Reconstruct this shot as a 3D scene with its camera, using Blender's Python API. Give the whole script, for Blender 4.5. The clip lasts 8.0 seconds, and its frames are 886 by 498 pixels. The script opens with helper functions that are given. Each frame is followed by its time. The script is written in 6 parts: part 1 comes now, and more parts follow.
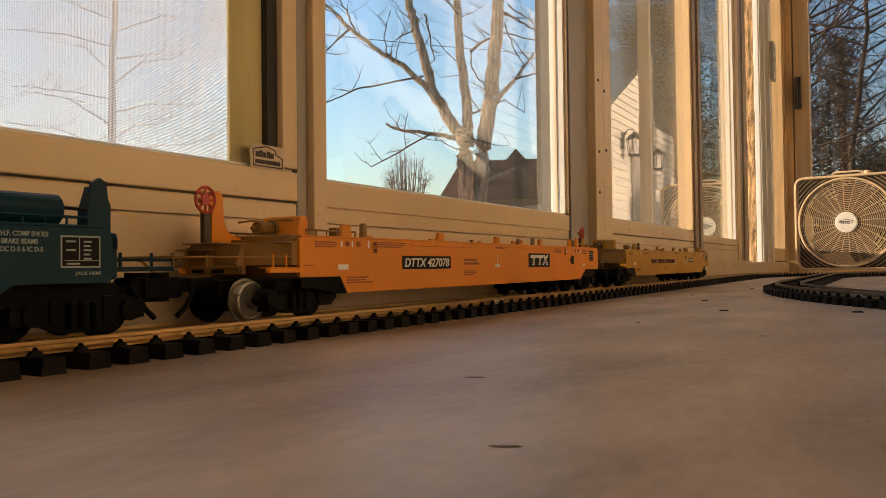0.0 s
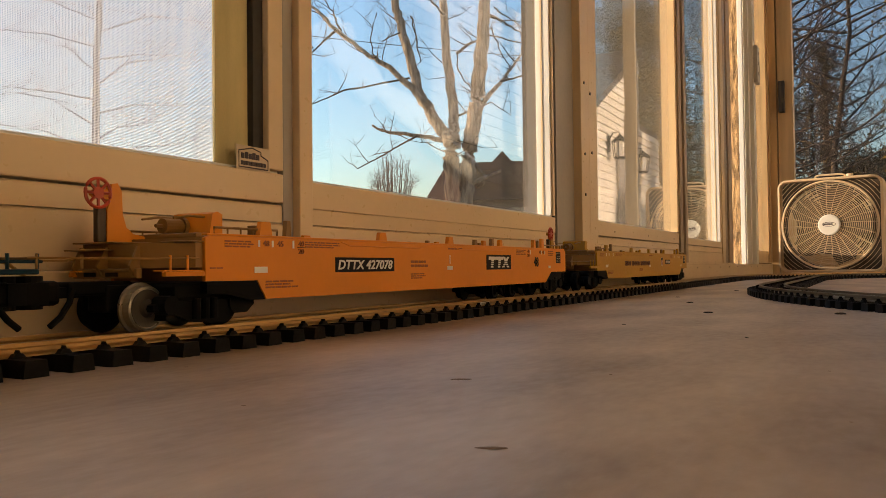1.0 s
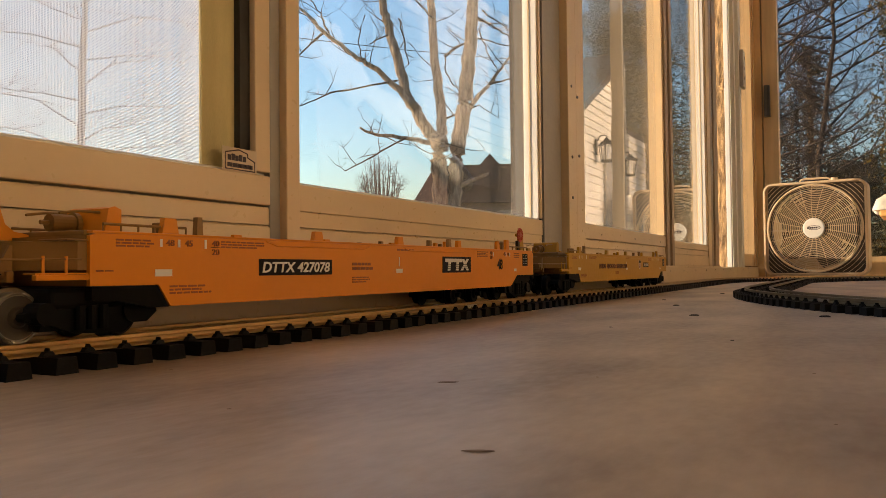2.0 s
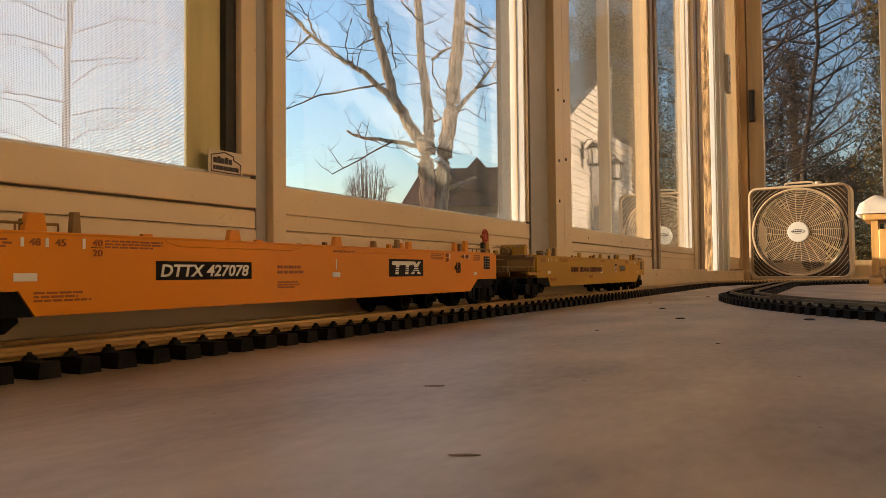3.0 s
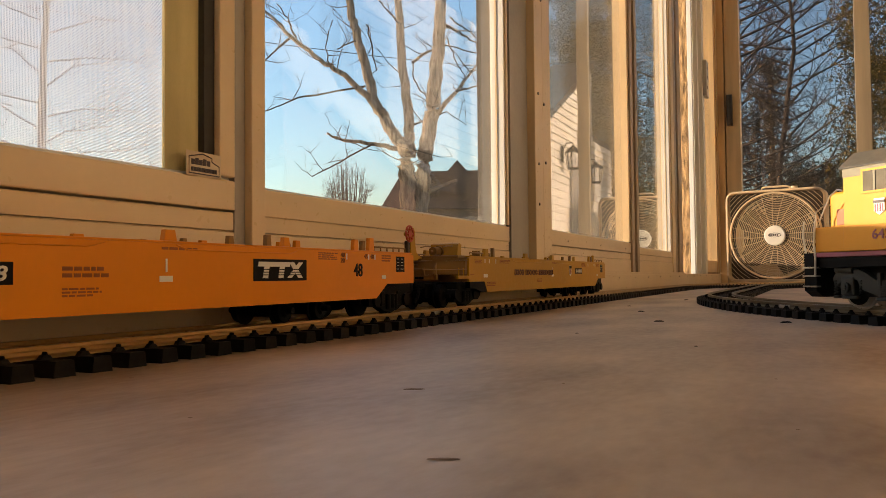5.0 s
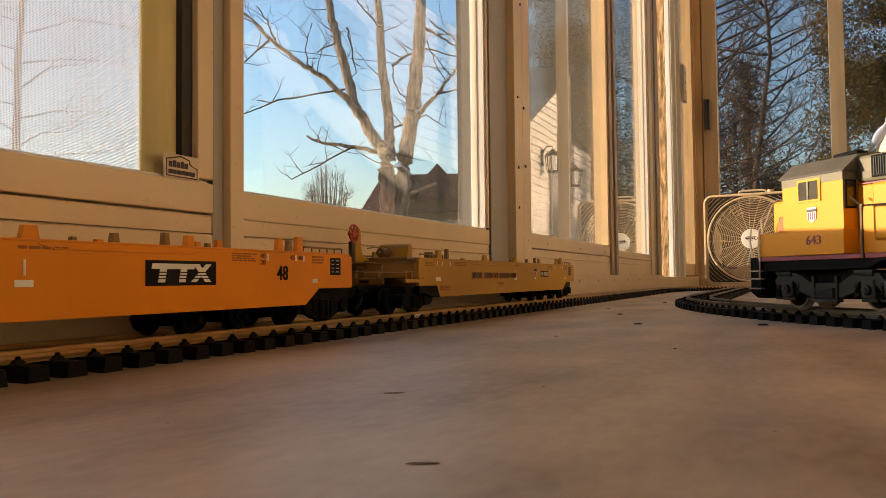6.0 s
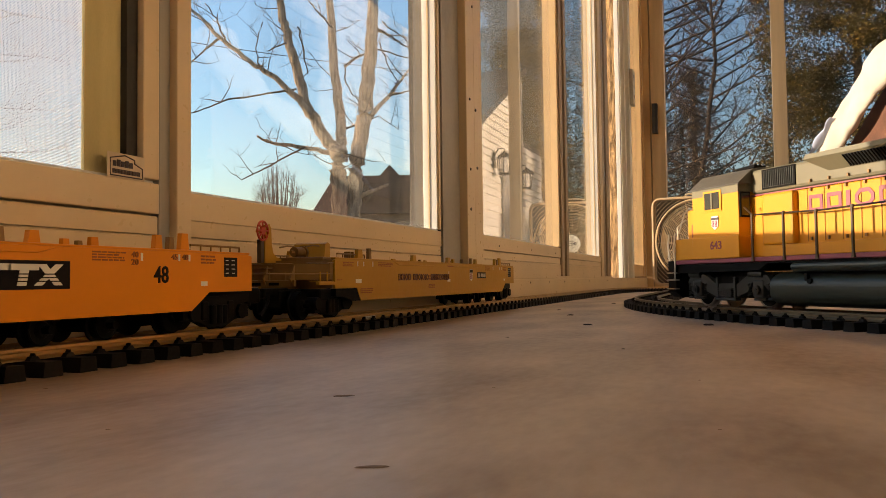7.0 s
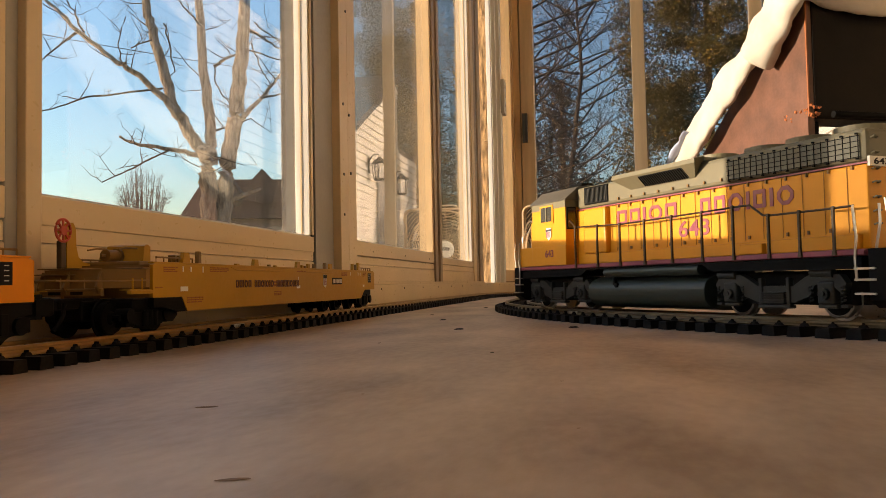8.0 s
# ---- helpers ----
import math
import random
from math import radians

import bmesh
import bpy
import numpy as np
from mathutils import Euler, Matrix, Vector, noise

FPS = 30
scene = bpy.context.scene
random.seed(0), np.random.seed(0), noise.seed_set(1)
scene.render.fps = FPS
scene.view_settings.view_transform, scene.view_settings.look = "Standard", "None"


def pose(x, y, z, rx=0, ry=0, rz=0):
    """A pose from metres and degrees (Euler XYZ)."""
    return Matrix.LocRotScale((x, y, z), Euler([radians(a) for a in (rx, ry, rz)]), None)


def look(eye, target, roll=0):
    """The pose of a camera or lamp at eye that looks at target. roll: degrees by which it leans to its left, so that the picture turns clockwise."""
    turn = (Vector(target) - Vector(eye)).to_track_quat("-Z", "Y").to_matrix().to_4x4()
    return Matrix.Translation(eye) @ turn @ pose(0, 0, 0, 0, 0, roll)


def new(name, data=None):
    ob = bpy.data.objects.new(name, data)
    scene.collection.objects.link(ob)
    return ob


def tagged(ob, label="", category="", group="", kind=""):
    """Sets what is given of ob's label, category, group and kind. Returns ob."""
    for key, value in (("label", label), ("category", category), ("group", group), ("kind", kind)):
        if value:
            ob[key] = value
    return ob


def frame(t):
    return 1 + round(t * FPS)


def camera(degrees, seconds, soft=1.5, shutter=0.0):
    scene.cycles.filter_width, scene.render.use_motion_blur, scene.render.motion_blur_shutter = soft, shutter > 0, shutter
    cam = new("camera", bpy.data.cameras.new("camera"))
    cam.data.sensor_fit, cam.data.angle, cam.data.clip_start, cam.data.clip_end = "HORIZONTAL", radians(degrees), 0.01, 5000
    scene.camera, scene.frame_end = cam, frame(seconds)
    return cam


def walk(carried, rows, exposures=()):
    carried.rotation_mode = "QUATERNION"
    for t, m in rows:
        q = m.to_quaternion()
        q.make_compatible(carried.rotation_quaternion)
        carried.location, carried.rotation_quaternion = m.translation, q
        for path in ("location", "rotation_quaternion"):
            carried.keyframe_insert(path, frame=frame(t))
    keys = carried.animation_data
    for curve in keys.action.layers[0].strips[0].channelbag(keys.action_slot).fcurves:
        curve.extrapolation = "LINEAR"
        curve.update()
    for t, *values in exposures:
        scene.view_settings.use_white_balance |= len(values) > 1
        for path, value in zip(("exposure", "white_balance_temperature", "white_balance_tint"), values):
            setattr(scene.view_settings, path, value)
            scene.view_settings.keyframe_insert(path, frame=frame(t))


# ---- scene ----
cam = camera(58.64, 8.0, 0.85)
EYE_Z = 0.0565
# seconds, heading, pitch, roll, and the small drift of the hand in x and y
CAM_ROWS = ((0, -60.515, 1.246, .69, -.0016, -.0003), (.5, -60.986, 1.299, .67, -.0014, -.0002), (1, -61.517, 1.379, .665, -.0016, -.0003), (1.5, -61.945, 1.454, .62, -.0015, -.0003),
            (3, -63.355, 1.787, .57, -.0003, -.0002), (3.5, -63.646, 1.853, .595, -.0003, -.0001), (4, -63.95, 1.845, .59, 0, 0), (4.5, -64.526, 1.933, .54, .0008, .0002),
            (6, -66.24, 2.197, .59, .002, .0005), (6.5, -68.777, 2.217, .63, .0038, .0007), (7, -69.697, 2.27, .71, .0037, .0003), (7.5, -72.206, 2.408, .82, .0042, .0003),
            (7.7, -74.84, 2.457, .94, .0044, -.001), (7.9, -77.48, 2.51, 1.085, .0046, -.0023), (8, -78.729, 2.534, 1.145, .0047, -.0028))
walk(cam, [(t, pose(dx, dy, EYE_Z, 90 + p, r, y)) for t, y, p, r, dx, dy in CAM_ROWS], ((0, 2.19, 6470, 12.5), (8, 2.19, 6470, 12.5)))

# ---- light ----
SUN_EL, SUN_AZ = 4.2, 108.0     # degrees; azimuth from +X towards +Y
world = bpy.data.worlds.new("sky")
scene.world = world
world.use_nodes = True
wn = world.node_tree.nodes
sky = wn.new("ShaderNodeTexSky")
sky.sky_type = "NISHITA"
sky.sun_disc = False
sky.sun_elevation = radians(SUN_EL)
sky.sun_rotation = radians(90 - SUN_AZ)
sky.air_density, sky.dust_density, sky.ozone_density = 1.0, 1.65, 2.3
wn["Background"].inputs["Strength"].default_value = 0.15
world.node_tree.links.new(sky.outputs[0], wn["Background"].inputs["Color"])
sun = new("sun", bpy.data.lights.new("sun", "SUN"))
sun.data.energy, sun.data.angle, sun.data.color = 2.1, radians(0.6), (1.0, 0.80, 0.57)
sd = Vector((math.cos(radians(SUN_AZ)) * math.cos(radians(SUN_EL)), math.sin(radians(SUN_AZ)) * math.cos(radians(SUN_EL)), math.sin(radians(SUN_EL))))
sun.matrix_world = look(sd * 30, (0, 0, 0))


# ---- materials ----
def mat(name, col, rough=0.5, metal=0.0, var=0.12, scale=6.0, fine=60.0, bump=0.1, spec=0.5, col2=None, stretch=(1, 1, 1), dist=0.0006):
    """A surface with variation at two scales and a fine relief; scales are in 1/metre."""
    m = bpy.data.materials.new(name)
    m.use_nodes = True
    n, l = m.node_tree.nodes, m.node_tree.links
    b = n["Principled BSDF"]
    tc = n.new("ShaderNodeTexCoord")
    mp = n.new("ShaderNodeMapping")
    mp.inputs["Scale"].default_value = stretch
    l.new(tc.outputs["Object"], mp.inputs["Vector"])
    n1, n2 = n.new("ShaderNodeTexNoise"), n.new("ShaderNodeTexNoise")
    n1.inputs["Scale"].default_value, n1.inputs["Detail"].default_value = scale, 5
    n2.inputs["Scale"].default_value, n2.inputs["Detail"].default_value = fine, 4
    for q in (n1, n2):
        l.new(mp.outputs[0], q.inputs["Vector"])
    mix = n.new("ShaderNodeMix")
    mix.data_type = "RGBA"
    c2 = col2 or tuple(c * (1 - 2.2 * var) for c in col)
    mix.inputs["A"].default_value, mix.inputs["B"].default_value = (*[min(1, c * (1 + var)) for c in col], 1), (*c2, 1)
    add = n.new("ShaderNodeMath")
    add.operation = "MULTIPLY_ADD"
    add.inputs[1].default_value = 0.35
    l.new(n2.outputs["Fac"], add.inputs[0])
    sub = n.new("ShaderNodeMath")
    sub.operation = "MULTIPLY_ADD"
    sub.inputs[1].default_value, sub.inputs[2].default_value = 2.2, -0.78
    l.new(n1.outputs["Fac"], sub.inputs[0])
    l.new(sub.outputs[0], add.inputs[2])
    cl = n.new("ShaderNodeClamp")
    l.new(add.outputs[0], cl.inputs[0])
    l.new(cl.outputs[0], mix.inputs["Factor"])
    l.new(mix.outputs["Result"], b.inputs["Base Color"])
    rr = n.new("ShaderNodeMapRange")
    rr.inputs["To Min"].default_value, rr.inputs["To Max"].default_value = max(0.02, rough - 0.1), min(1, rough + 0.12)
    l.new(n2.outputs["Fac"], rr.inputs[0])
    l.new(rr.outputs[0], b.inputs["Roughness"])
    b.inputs["Metallic"].default_value = metal
    b.inputs["Specular IOR Level"].default_value = spec
    if bump:
        bp = n.new("ShaderNodeBump")
        bp.inputs["Strength"].default_value, bp.inputs["Distance"].default_value = bump, dist
        l.new(n2.outputs["Fac"], bp.inputs["Height"])
        l.new(bp.outputs[0], b.inputs["Normal"])
    return m


def glass_mat(name, tint, base=0.045, gain=0.9, dust=0.012):
    """Clear pane: see-through, with a gloss that grows towards grazing views."""
    m = bpy.data.materials.new(name)
    m.use_nodes = True
    n, l = m.node_tree.nodes, m.node_tree.links
    n.remove(n["Principled BSDF"])
    tr, gl, mx, lw = n.new("ShaderNodeBsdfTransparent"), n.new("ShaderNodeBsdfGlossy"), n.new("ShaderNodeMixShader"), n.new("ShaderNodeLayerWeight")
    tr.inputs[0].default_value = (*tint, 1)
    gl.inputs["Roughness"].default_value = 0.012
    gl.inputs[0].default_value = (0.97, 0.95, 0.92, 1)
    lw.inputs["Blend"].default_value = 0.5
    pw, ad = n.new("ShaderNodeMath"), n.new("ShaderNodeMath")
    pw.operation, ad.operation = "POWER", "MULTIPLY_ADD"
    pw.inputs[1].default_value = 4.2
    ad.inputs[1].default_value, ad.inputs[2].default_value = gain, base
    l.new(lw.outputs["Facing"], pw.inputs[0])
    l.new(pw.outputs[0], ad.inputs[0])
    ns, bp, tc = n.new("ShaderNodeTexNoise"), n.new("ShaderNodeBump"), n.new("ShaderNodeTexCoord")
    ns.inputs["Scale"].default_value = 2.5
    bp.inputs["Strength"].default_value, bp.inputs["Distance"].default_value = 0.08, 0.004
    l.new(tc.outputs["Object"], ns.inputs["Vector"])
    l.new(ns.outputs["Fac"], bp.inputs["Height"])
    l.new(bp.outputs[0], gl.inputs["Normal"])
    l.new(ad.outputs[0], mx.inputs[0])
    l.new(tr.outputs[0], mx.inputs[1])
    l.new(gl.outputs[0], mx.inputs[2])
    # a thin film of dust that the sun lights up
    du, md, nd, dr = n.new("ShaderNodeBsdfTranslucent"), n.new("ShaderNodeMixShader"), n.new("ShaderNodeTexNoise"), n.new("ShaderNodeMapRange")
    du.inputs[0].default_value = (0.8, 0.74, 0.62, 1)
    nd.inputs["Scale"].default_value, nd.inputs["Detail"].default_value = 3.0, 6
    dr.inputs["To Min"].default_value, dr.inputs["To Max"].default_value = dust * 0.5, dust * 1.6
    l.new(tc.outputs["Object"], nd.inputs["Vector"])
    l.new(nd.outputs["Fac"], dr.inputs[0])
    l.new(dr.outputs[0], md.inputs[0])
    l.new(mx.outputs[0], md.inputs[1])
    l.new(du.outputs[0], md.inputs[2])
    l.new(md.outputs[0], n["Material Output"].inputs[0])
    return m


def screen_mat(name, pitch, wire):
    """Woven insect screen: pale threads that catch and pass the light, open between."""
    m = bpy.data.materials.new(name)
    m.use_nodes = True
    n, l = m.node_tree.nodes, m.node_tree.links
    n.remove(n["Principled BSDF"])
    tc, sp = n.new("ShaderNodeTexCoord"), n.new("ShaderNodeSeparateXYZ")
    l.new(tc.outputs["Object"], sp.inputs[0])
    hits = []
    for ax in (0, 2):
        a, c = n.new("ShaderNodeMath"), n.new("ShaderNodeMath")
        a.operation, c.operation = "PINGPONG", "LESS_THAN"
        a.inputs[1].default_value, c.inputs[1].default_value = pitch / 2, wire * (0.34 if ax == 0 else 0.58)
        l.new(sp.outputs[ax], a.inputs[0])
        l.new(a.outputs[0], c.inputs[0])
        hits.append(c)
    mx = n.new("ShaderNodeMath")
    mx.operation = "MAXIMUM"
    l.new(hits[0].outputs[0], mx.inputs[0])
    l.new(hits[1].outputs[0], mx.inputs[1])
    df, tl, tr, m1, m2 = (n.new("ShaderNodeBsdfDiffuse"), n.new("ShaderNodeBsdfTranslucent"), n.new("ShaderNodeBsdfTransparent"),
                          n.new("ShaderNodeMixShader"), n.new("ShaderNodeMixShader"))
    df.inputs[0].default_value = (0.30, 0.29, 0.28, 1)
    tl.inputs[0].default_value = (0.57, 0.59, 0.66, 1)
    m1.inputs[0].default_value = 0.55
    l.new(df.outputs[0], m1.inputs[1])
    l.new(tl.outputs[0], m1.inputs[2])
    l.new(mx.outputs[0], m2.inputs[0])
    l.new(tr.outputs[0], m2.inputs[1])
    l.new(m1.outputs[0], m2.inputs[2])
    l.new(m2.outputs[0], n["Material Output"].inputs[0])
    return m


M_FLOOR = mat("floor_paint", (0.54, 0.415, 0.300), 0.44, 0, 0.08, 6.5, 85, 0.55, 0.62, col2=(0.245, 0.175, 0.122), stretch=(0.8, 1.7, 1))
M_FRAME = mat("tan_painted_aluminium", (0.67, 0.515, 0.315), 0.30, 0, 0.06, 3, 90, 0.08)
M_FRAME2 = mat("darker_tan_aluminium", (0.34, 0.25, 0.165), 0.42, 0, 0.06, 3, 90, 0.08)
M_GREY = mat("grey_mullion_paint", (0.33, 0.31, 0.28), 0.45, 0, 0.06, 4, 80, 0.08)
M_VINYL = mat("white_vinyl", (0.66, 0.64, 0.59), 0.4, 0, 0.04, 5, 80, 0.05)
M_LATCH = mat("grey_white_latch", (0.42, 0.40, 0.36), 0.4, 0.2, 0.05, 20, 80, 0.05)
M_BRONZE = mat("dark_bronze_hardware", (0.085, 0.070, 0.055), 0.4, 0.5, 0.1, 20, 80, 0.05)
M_GASKET = mat("black_gasket", (0.02, 0.018, 0.016), 0.6, 0, 0.1, 10, 100, 0.1)
M_WOODF = mat("golden_door_frame", (0.60, 0.42, 0.22), 0.42, 0, 0.10, 4, 70, 0.15, stretch=(6, 6, 0.5))
M_CEIL = mat("tan_ceiling", (0.46, 0.41, 0.34), 0.8, 0, 0.05, 2, 50, 0.2)
M_WALLIN = mat("warm_cream_wall", (0.80, 0.69, 0.52), 0.8, 0, 0.06, 2, 50, 0.2)
M_SIDING = mat("white_siding", (0.80, 0.76, 0.66), 0.55, 0, 0.05, 2, 40, 0.1)
M_GLASS = glass_mat("window_glass", (0.97, 0.97, 0.97), 0.03, 0.82, 0.006)
M_GLASSD = glass_mat("door_glass", (0.755, 0.735, 0.745), 0.05, 0.9, 0.004)
M_GLASS4 = glass_mat("clean_window_glass", (0.85, 0.85, 0.84), 0.10, 0.95, 0.006)
M_GLASS3 = glass_mat("dusty_window_glass", (0.64, 0.61, 0.57), 0.27, 0.95, 0.030)
M_SCREEN = screen_mat("insect_screen", 0.0016, 0.00053)
M_STICK = mat("cream_sticker", (0.60, 0.49, 0.35), 0.5, 0, 0.04, 20, 100, 0)
M_INK = mat("dark_ink", (0.035, 0.02, 0.03), 0.5, 0, 0.05, 20, 100, 0)
M_SCREW = mat("dark_screw", (0.10, 0.08, 0.06), 0.4, 0.7, 0.1, 50, 200, 0.1)
M_TIE = mat("black_plastic_tie", (0.007, 0.0065, 0.0065), 0.6, 0, 0.2, 40, 300, 0.3, 0.14)
M_RAIL = mat("brass_rail", (0.50, 0.32, 0.13), 0.34, 0.85, 0.12, 25, 300, 0.15, stretch=(1, 1, 8))
M_RAIL2 = mat("dull_brass_rail", (0.20, 0.17, 0.11), 0.45, 0.75, 0.15, 25, 300, 0.15)
M_ORANGE = mat("orange_plastic", (0.73, 0.240, 0.004), 0.38, 0, 0.05, 8, 150, 0.05, 0.32)
M_YELLOW = mat("armour_yellow_plastic", (0.45, 0.232, 0.010), 0.42, 0, 0.06, 8, 150, 0.05, 0.3)
M_YDARK = mat("dark_yellow_plastic", (0.21, 0.11, 0.022), 0.45, 0, 0.08, 10, 150, 0.1)
M_TEAL = mat("dark_teal_plastic", (0.003, 0.030, 0.052), 0.45, 0, 0.08, 8, 150, 0.08, 0.18)
M_BLACK = mat("black_running_gear", (0.005, 0.005, 0.005), 0.55, 0, 0.2, 20, 200, 0.15, 0.07)
M_WHEEL = mat("turned_steel_wheel", (0.42, 0.38, 0.30), 0.30, 0.92, 0.1, 30, 200, 0.05)
M_PLATE = mat("dark_wheel_plate", (0.075, 0.066, 0.054), 0.42, 0.5, 0.15, 30, 200, 0.1)
M_ODARK = mat("tan_orange_deck_plastic", (0.255, 0.128, 0.024), 0.45, 0, 0.08, 10, 150, 0.1)
M_FADED = mat("faded_pale_print", (0.34, 0.40, 0.38), 0.5, 0, 0.1, 40, 200, 0)
M_RED = mat("red_brake_wheel", (0.50, 0.05, 0.015), 0.4, 0, 0.1, 30, 200, 0.05)
M_WHITE = mat("white_decal", (0.75, 0.73, 0.68), 0.5, 0, 0.03, 20, 100, 0)
M_DECAL = mat("black_decal", (0.007, 0.006, 0.009), 0.5, 0, 0.05, 20, 100, 0, 0.12)
M_BROWNINK = mat("faded_brown_print", (0.27, 0.075, 0.008), 0.5, 0, 0.1, 40, 200, 0)
M_DKINK = mat("dark_maroon_print", (0.10, 0.025, 0.015), 0.5, 0, 0.1, 40, 200, 0)
M_LYEL = mat("loco_yellow", (0.61, 0.268, 0.007), 0.45, 0, 0.04, 6, 150, 0.03, 0.3)
M_LGREY = mat("loco_harbour_grey", (0.155, 0.142, 0.090), 0.45, 0, 0.05, 6, 150, 0.05, 0.35)
M_LRED = mat("loco_red_stripe", (0.24, 0.045, 0.070), 0.4, 0, 0.05, 10, 150, 0)
M_LTANK = mat("dark_green_grey_tank", (0.024, 0.033, 0.025), 0.38, 0, 0.08, 10, 150, 0.05, 0.35)
M_LTRUCK = mat("grey_truck_frame", (0.027, 0.028, 0.023), 0.5, 0, 0.15, 30, 200, 0.2, 0.28)
M_GRILLE = mat("green_grey_radiator_screen", (0.095, 0.098, 0.078), 0.5, 0, 0.1, 10, 400, 0.3)
# Cab roof grey, darkened in its colour for the shadow that falls on it.
M_ROOFSHADE = mat("shadow_dark_grey_roof_paint", (0.105, 0.095, 0.075), 0.5, 0, 0.15, 20, 200, 0.1)
M_DARKMESH = mat("dark_mesh", (0.02, 0.022, 0.02), 0.6, 0, 0.1, 30, 200, 0.2)
M_BROWNRAIL = mat("weathered_brown_handrail", (0.050, 0.028, 0.012), 0.4, 0.2, 0.15, 30, 200, 0.1)
M_STEEL = mat("bright_steel", (0.6, 0.57, 0.5), 0.3, 0.9, 0.05, 30, 200, 0.05)
M_PLASTICW = mat("aged_cream_fan_plastic", (0.66, 0.50, 0.32), 0.42, 0, 0.06, 8, 120, 0.05)
M_BLADE = mat("brown_grey_fan_blade", (0.10, 0.075, 0.050), 0.5, 0, 0.06, 8, 120, 0.05)
M_SHROUD = mat("shade_brown_fan_shroud", (0.050, 0.031, 0.018), 0.6, 0, 0.1, 8, 120, 0.05)
M_CLOTH = mat("white_cotton_cloth", (0.56, 0.52, 0.45), 0.9, 0, 0.10, 9, 400, 0.6, 0.1)
M_BLUEC = mat("faded_blue_stripe_cloth", (0.42, 0.47, 0.62), 0.85, 0, 0.06, 8, 500, 0.4, 0.1)
M_BOXB = mat("brown_laminate_box", (0.120, 0.050, 0.028), 0.5, 0, 0.2, 14, 110, 0.6)
M_BOXD = mat("shade_dark_worn_enamel", (0.006, 0.004, 0.003), 0.5, 0, 0.3, 15, 160, 0.3, 0.10)
M_PINE = mat("honey_pine", (0.62, 0.36, 0.12), 0.4, 0, 0.12, 6, 90, 0.1, stretch=(1, 8, 1))
M_BARKO = mat("furrowed_oak_bark", (0.34, 0.215, 0.10), 0.9, 0, 0.3, 14, 60, 1.0, 0.2, col2=(0.05, 0.030, 0.016), stretch=(2.5, 2.5, 0.5), dist=0.02)
M_BARK = mat("grey_brown_bark", (0.25, 0.18, 0.12), 0.9, 0, 0.3, 8, 40, 1.0, 0.2, col2=(0.075, 0.055, 0.042), stretch=(2, 2, 0.4), dist=0.04)
M_BARKP = mat("pale_ash_bark", (0.34, 0.26, 0.185), 0.9, 0, 0.3, 9, 55, 1.0, 0.2, col2=(0.075, 0.052, 0.036), stretch=(2.4, 2.4, 0.35), dist=0.04)
M_GREYTWIG = mat("grey_winter_twig", (0.075, 0.058, 0.045), 0.9, 0, 0.2, 5, 40, 0.3, 0.2)
M_TWIG = mat("dark_twig", (0.055, 0.040, 0.031), 0.9, 0, 0.2, 5, 40, 0.3, 0.2)
M_ROOF = mat("brown_shingle", (0.042, 0.03, 0.026), 0.9, 0, 0.25, 2, 20, 0.5)
M_NEEDLE = mat("conifer_needles", (0.030, 0.030, 0.013), 0.8, 0, 0.3, 2.5, 30, 0.2, 0.15, col2=(0.075, 0.050, 0.020))
# Second cedar colour paints golden sun glints into the rusty green.
M_CEDAR = mat("rusty_sun_gold_cedar_foliage", (0.032, 0.037, 0.010), 0.8, 0, 0.3, 2.6, 30, 0.2, 0.15, col2=(0.19, 0.118, 0.020))
# Side wall shade is put into this dark brown, so its reflection stays dim.
M_SIDEWALL = mat("shade_dark_side_wall", (0.07, 0.05, 0.038), 0.8, 0, 0.2, 1, 20, 0.3)
M_TANWALL = mat("tan_house_wall", (0.15, 0.11, 0.08), 0.7, 0, 0.08, 1, 20, 0.2)
M_GRASS = mat("winter_grass", (0.16, 0.14, 0.06), 0.95, 0, 0.25, 0.3, 12, 0.5, 0.1)
M_POST = mat("weathered_olive_stile", (0.62, 0.54, 0.28), 0.85, 0, 0.12, 6, 300, 0.6, 0.2, stretch=(4, 4, 0.6))
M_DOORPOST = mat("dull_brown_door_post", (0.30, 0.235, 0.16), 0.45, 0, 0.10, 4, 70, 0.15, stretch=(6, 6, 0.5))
M_SEAM = mat("yellow_seam_shadow_gap", (0.30, 0.125, 0.006), 0.6, 0, 0.1, 40, 200, 0)
M_WIRE = mat("black_cable", (0.02, 0.02, 0.02), 0.6, 0, 0, 5, 20, 0)
M_LAMPB = mat("black_lantern_metal", (0.02, 0.018, 0.015), 0.5, 0.5, 0.1, 20, 80, 0.1)
M_CABGLASS = mat("dusty_cab_glazing", (0.022, 0.016, 0.010), 0.18, 0, 0.2, 30, 200, 0.05, 0.5)
M_CRUMB = mat("black_crumb", (0.012, 0.010, 0.008), 0.9, 0, 0.2, 60, 300, 0.3)
M_SPECK = mat("dark_debris", (0.21, 0.14, 0.085), 0.9, 0, 0.2, 60, 300, 0.3)


# ---- mesh helpers ----
def box(bm, x0, x1, y0, y1, z0, z1, bev=0.0):
    r = bmesh.ops.create_cube(bm, size=1.0, matrix=Matrix.LocRotScale(((x0 + x1) / 2, (y0 + y1) / 2, (z0 + z1) / 2), None, (abs(x1 - x0), abs(y1 - y0), abs(z1 - z0))))
    if bev:
        es = list({e for v in r["verts"] for e in v.link_edges})
        bmesh.ops.bevel(bm, geom=es, offset=bev, segments=2, affect="EDGES", profile=0.5)


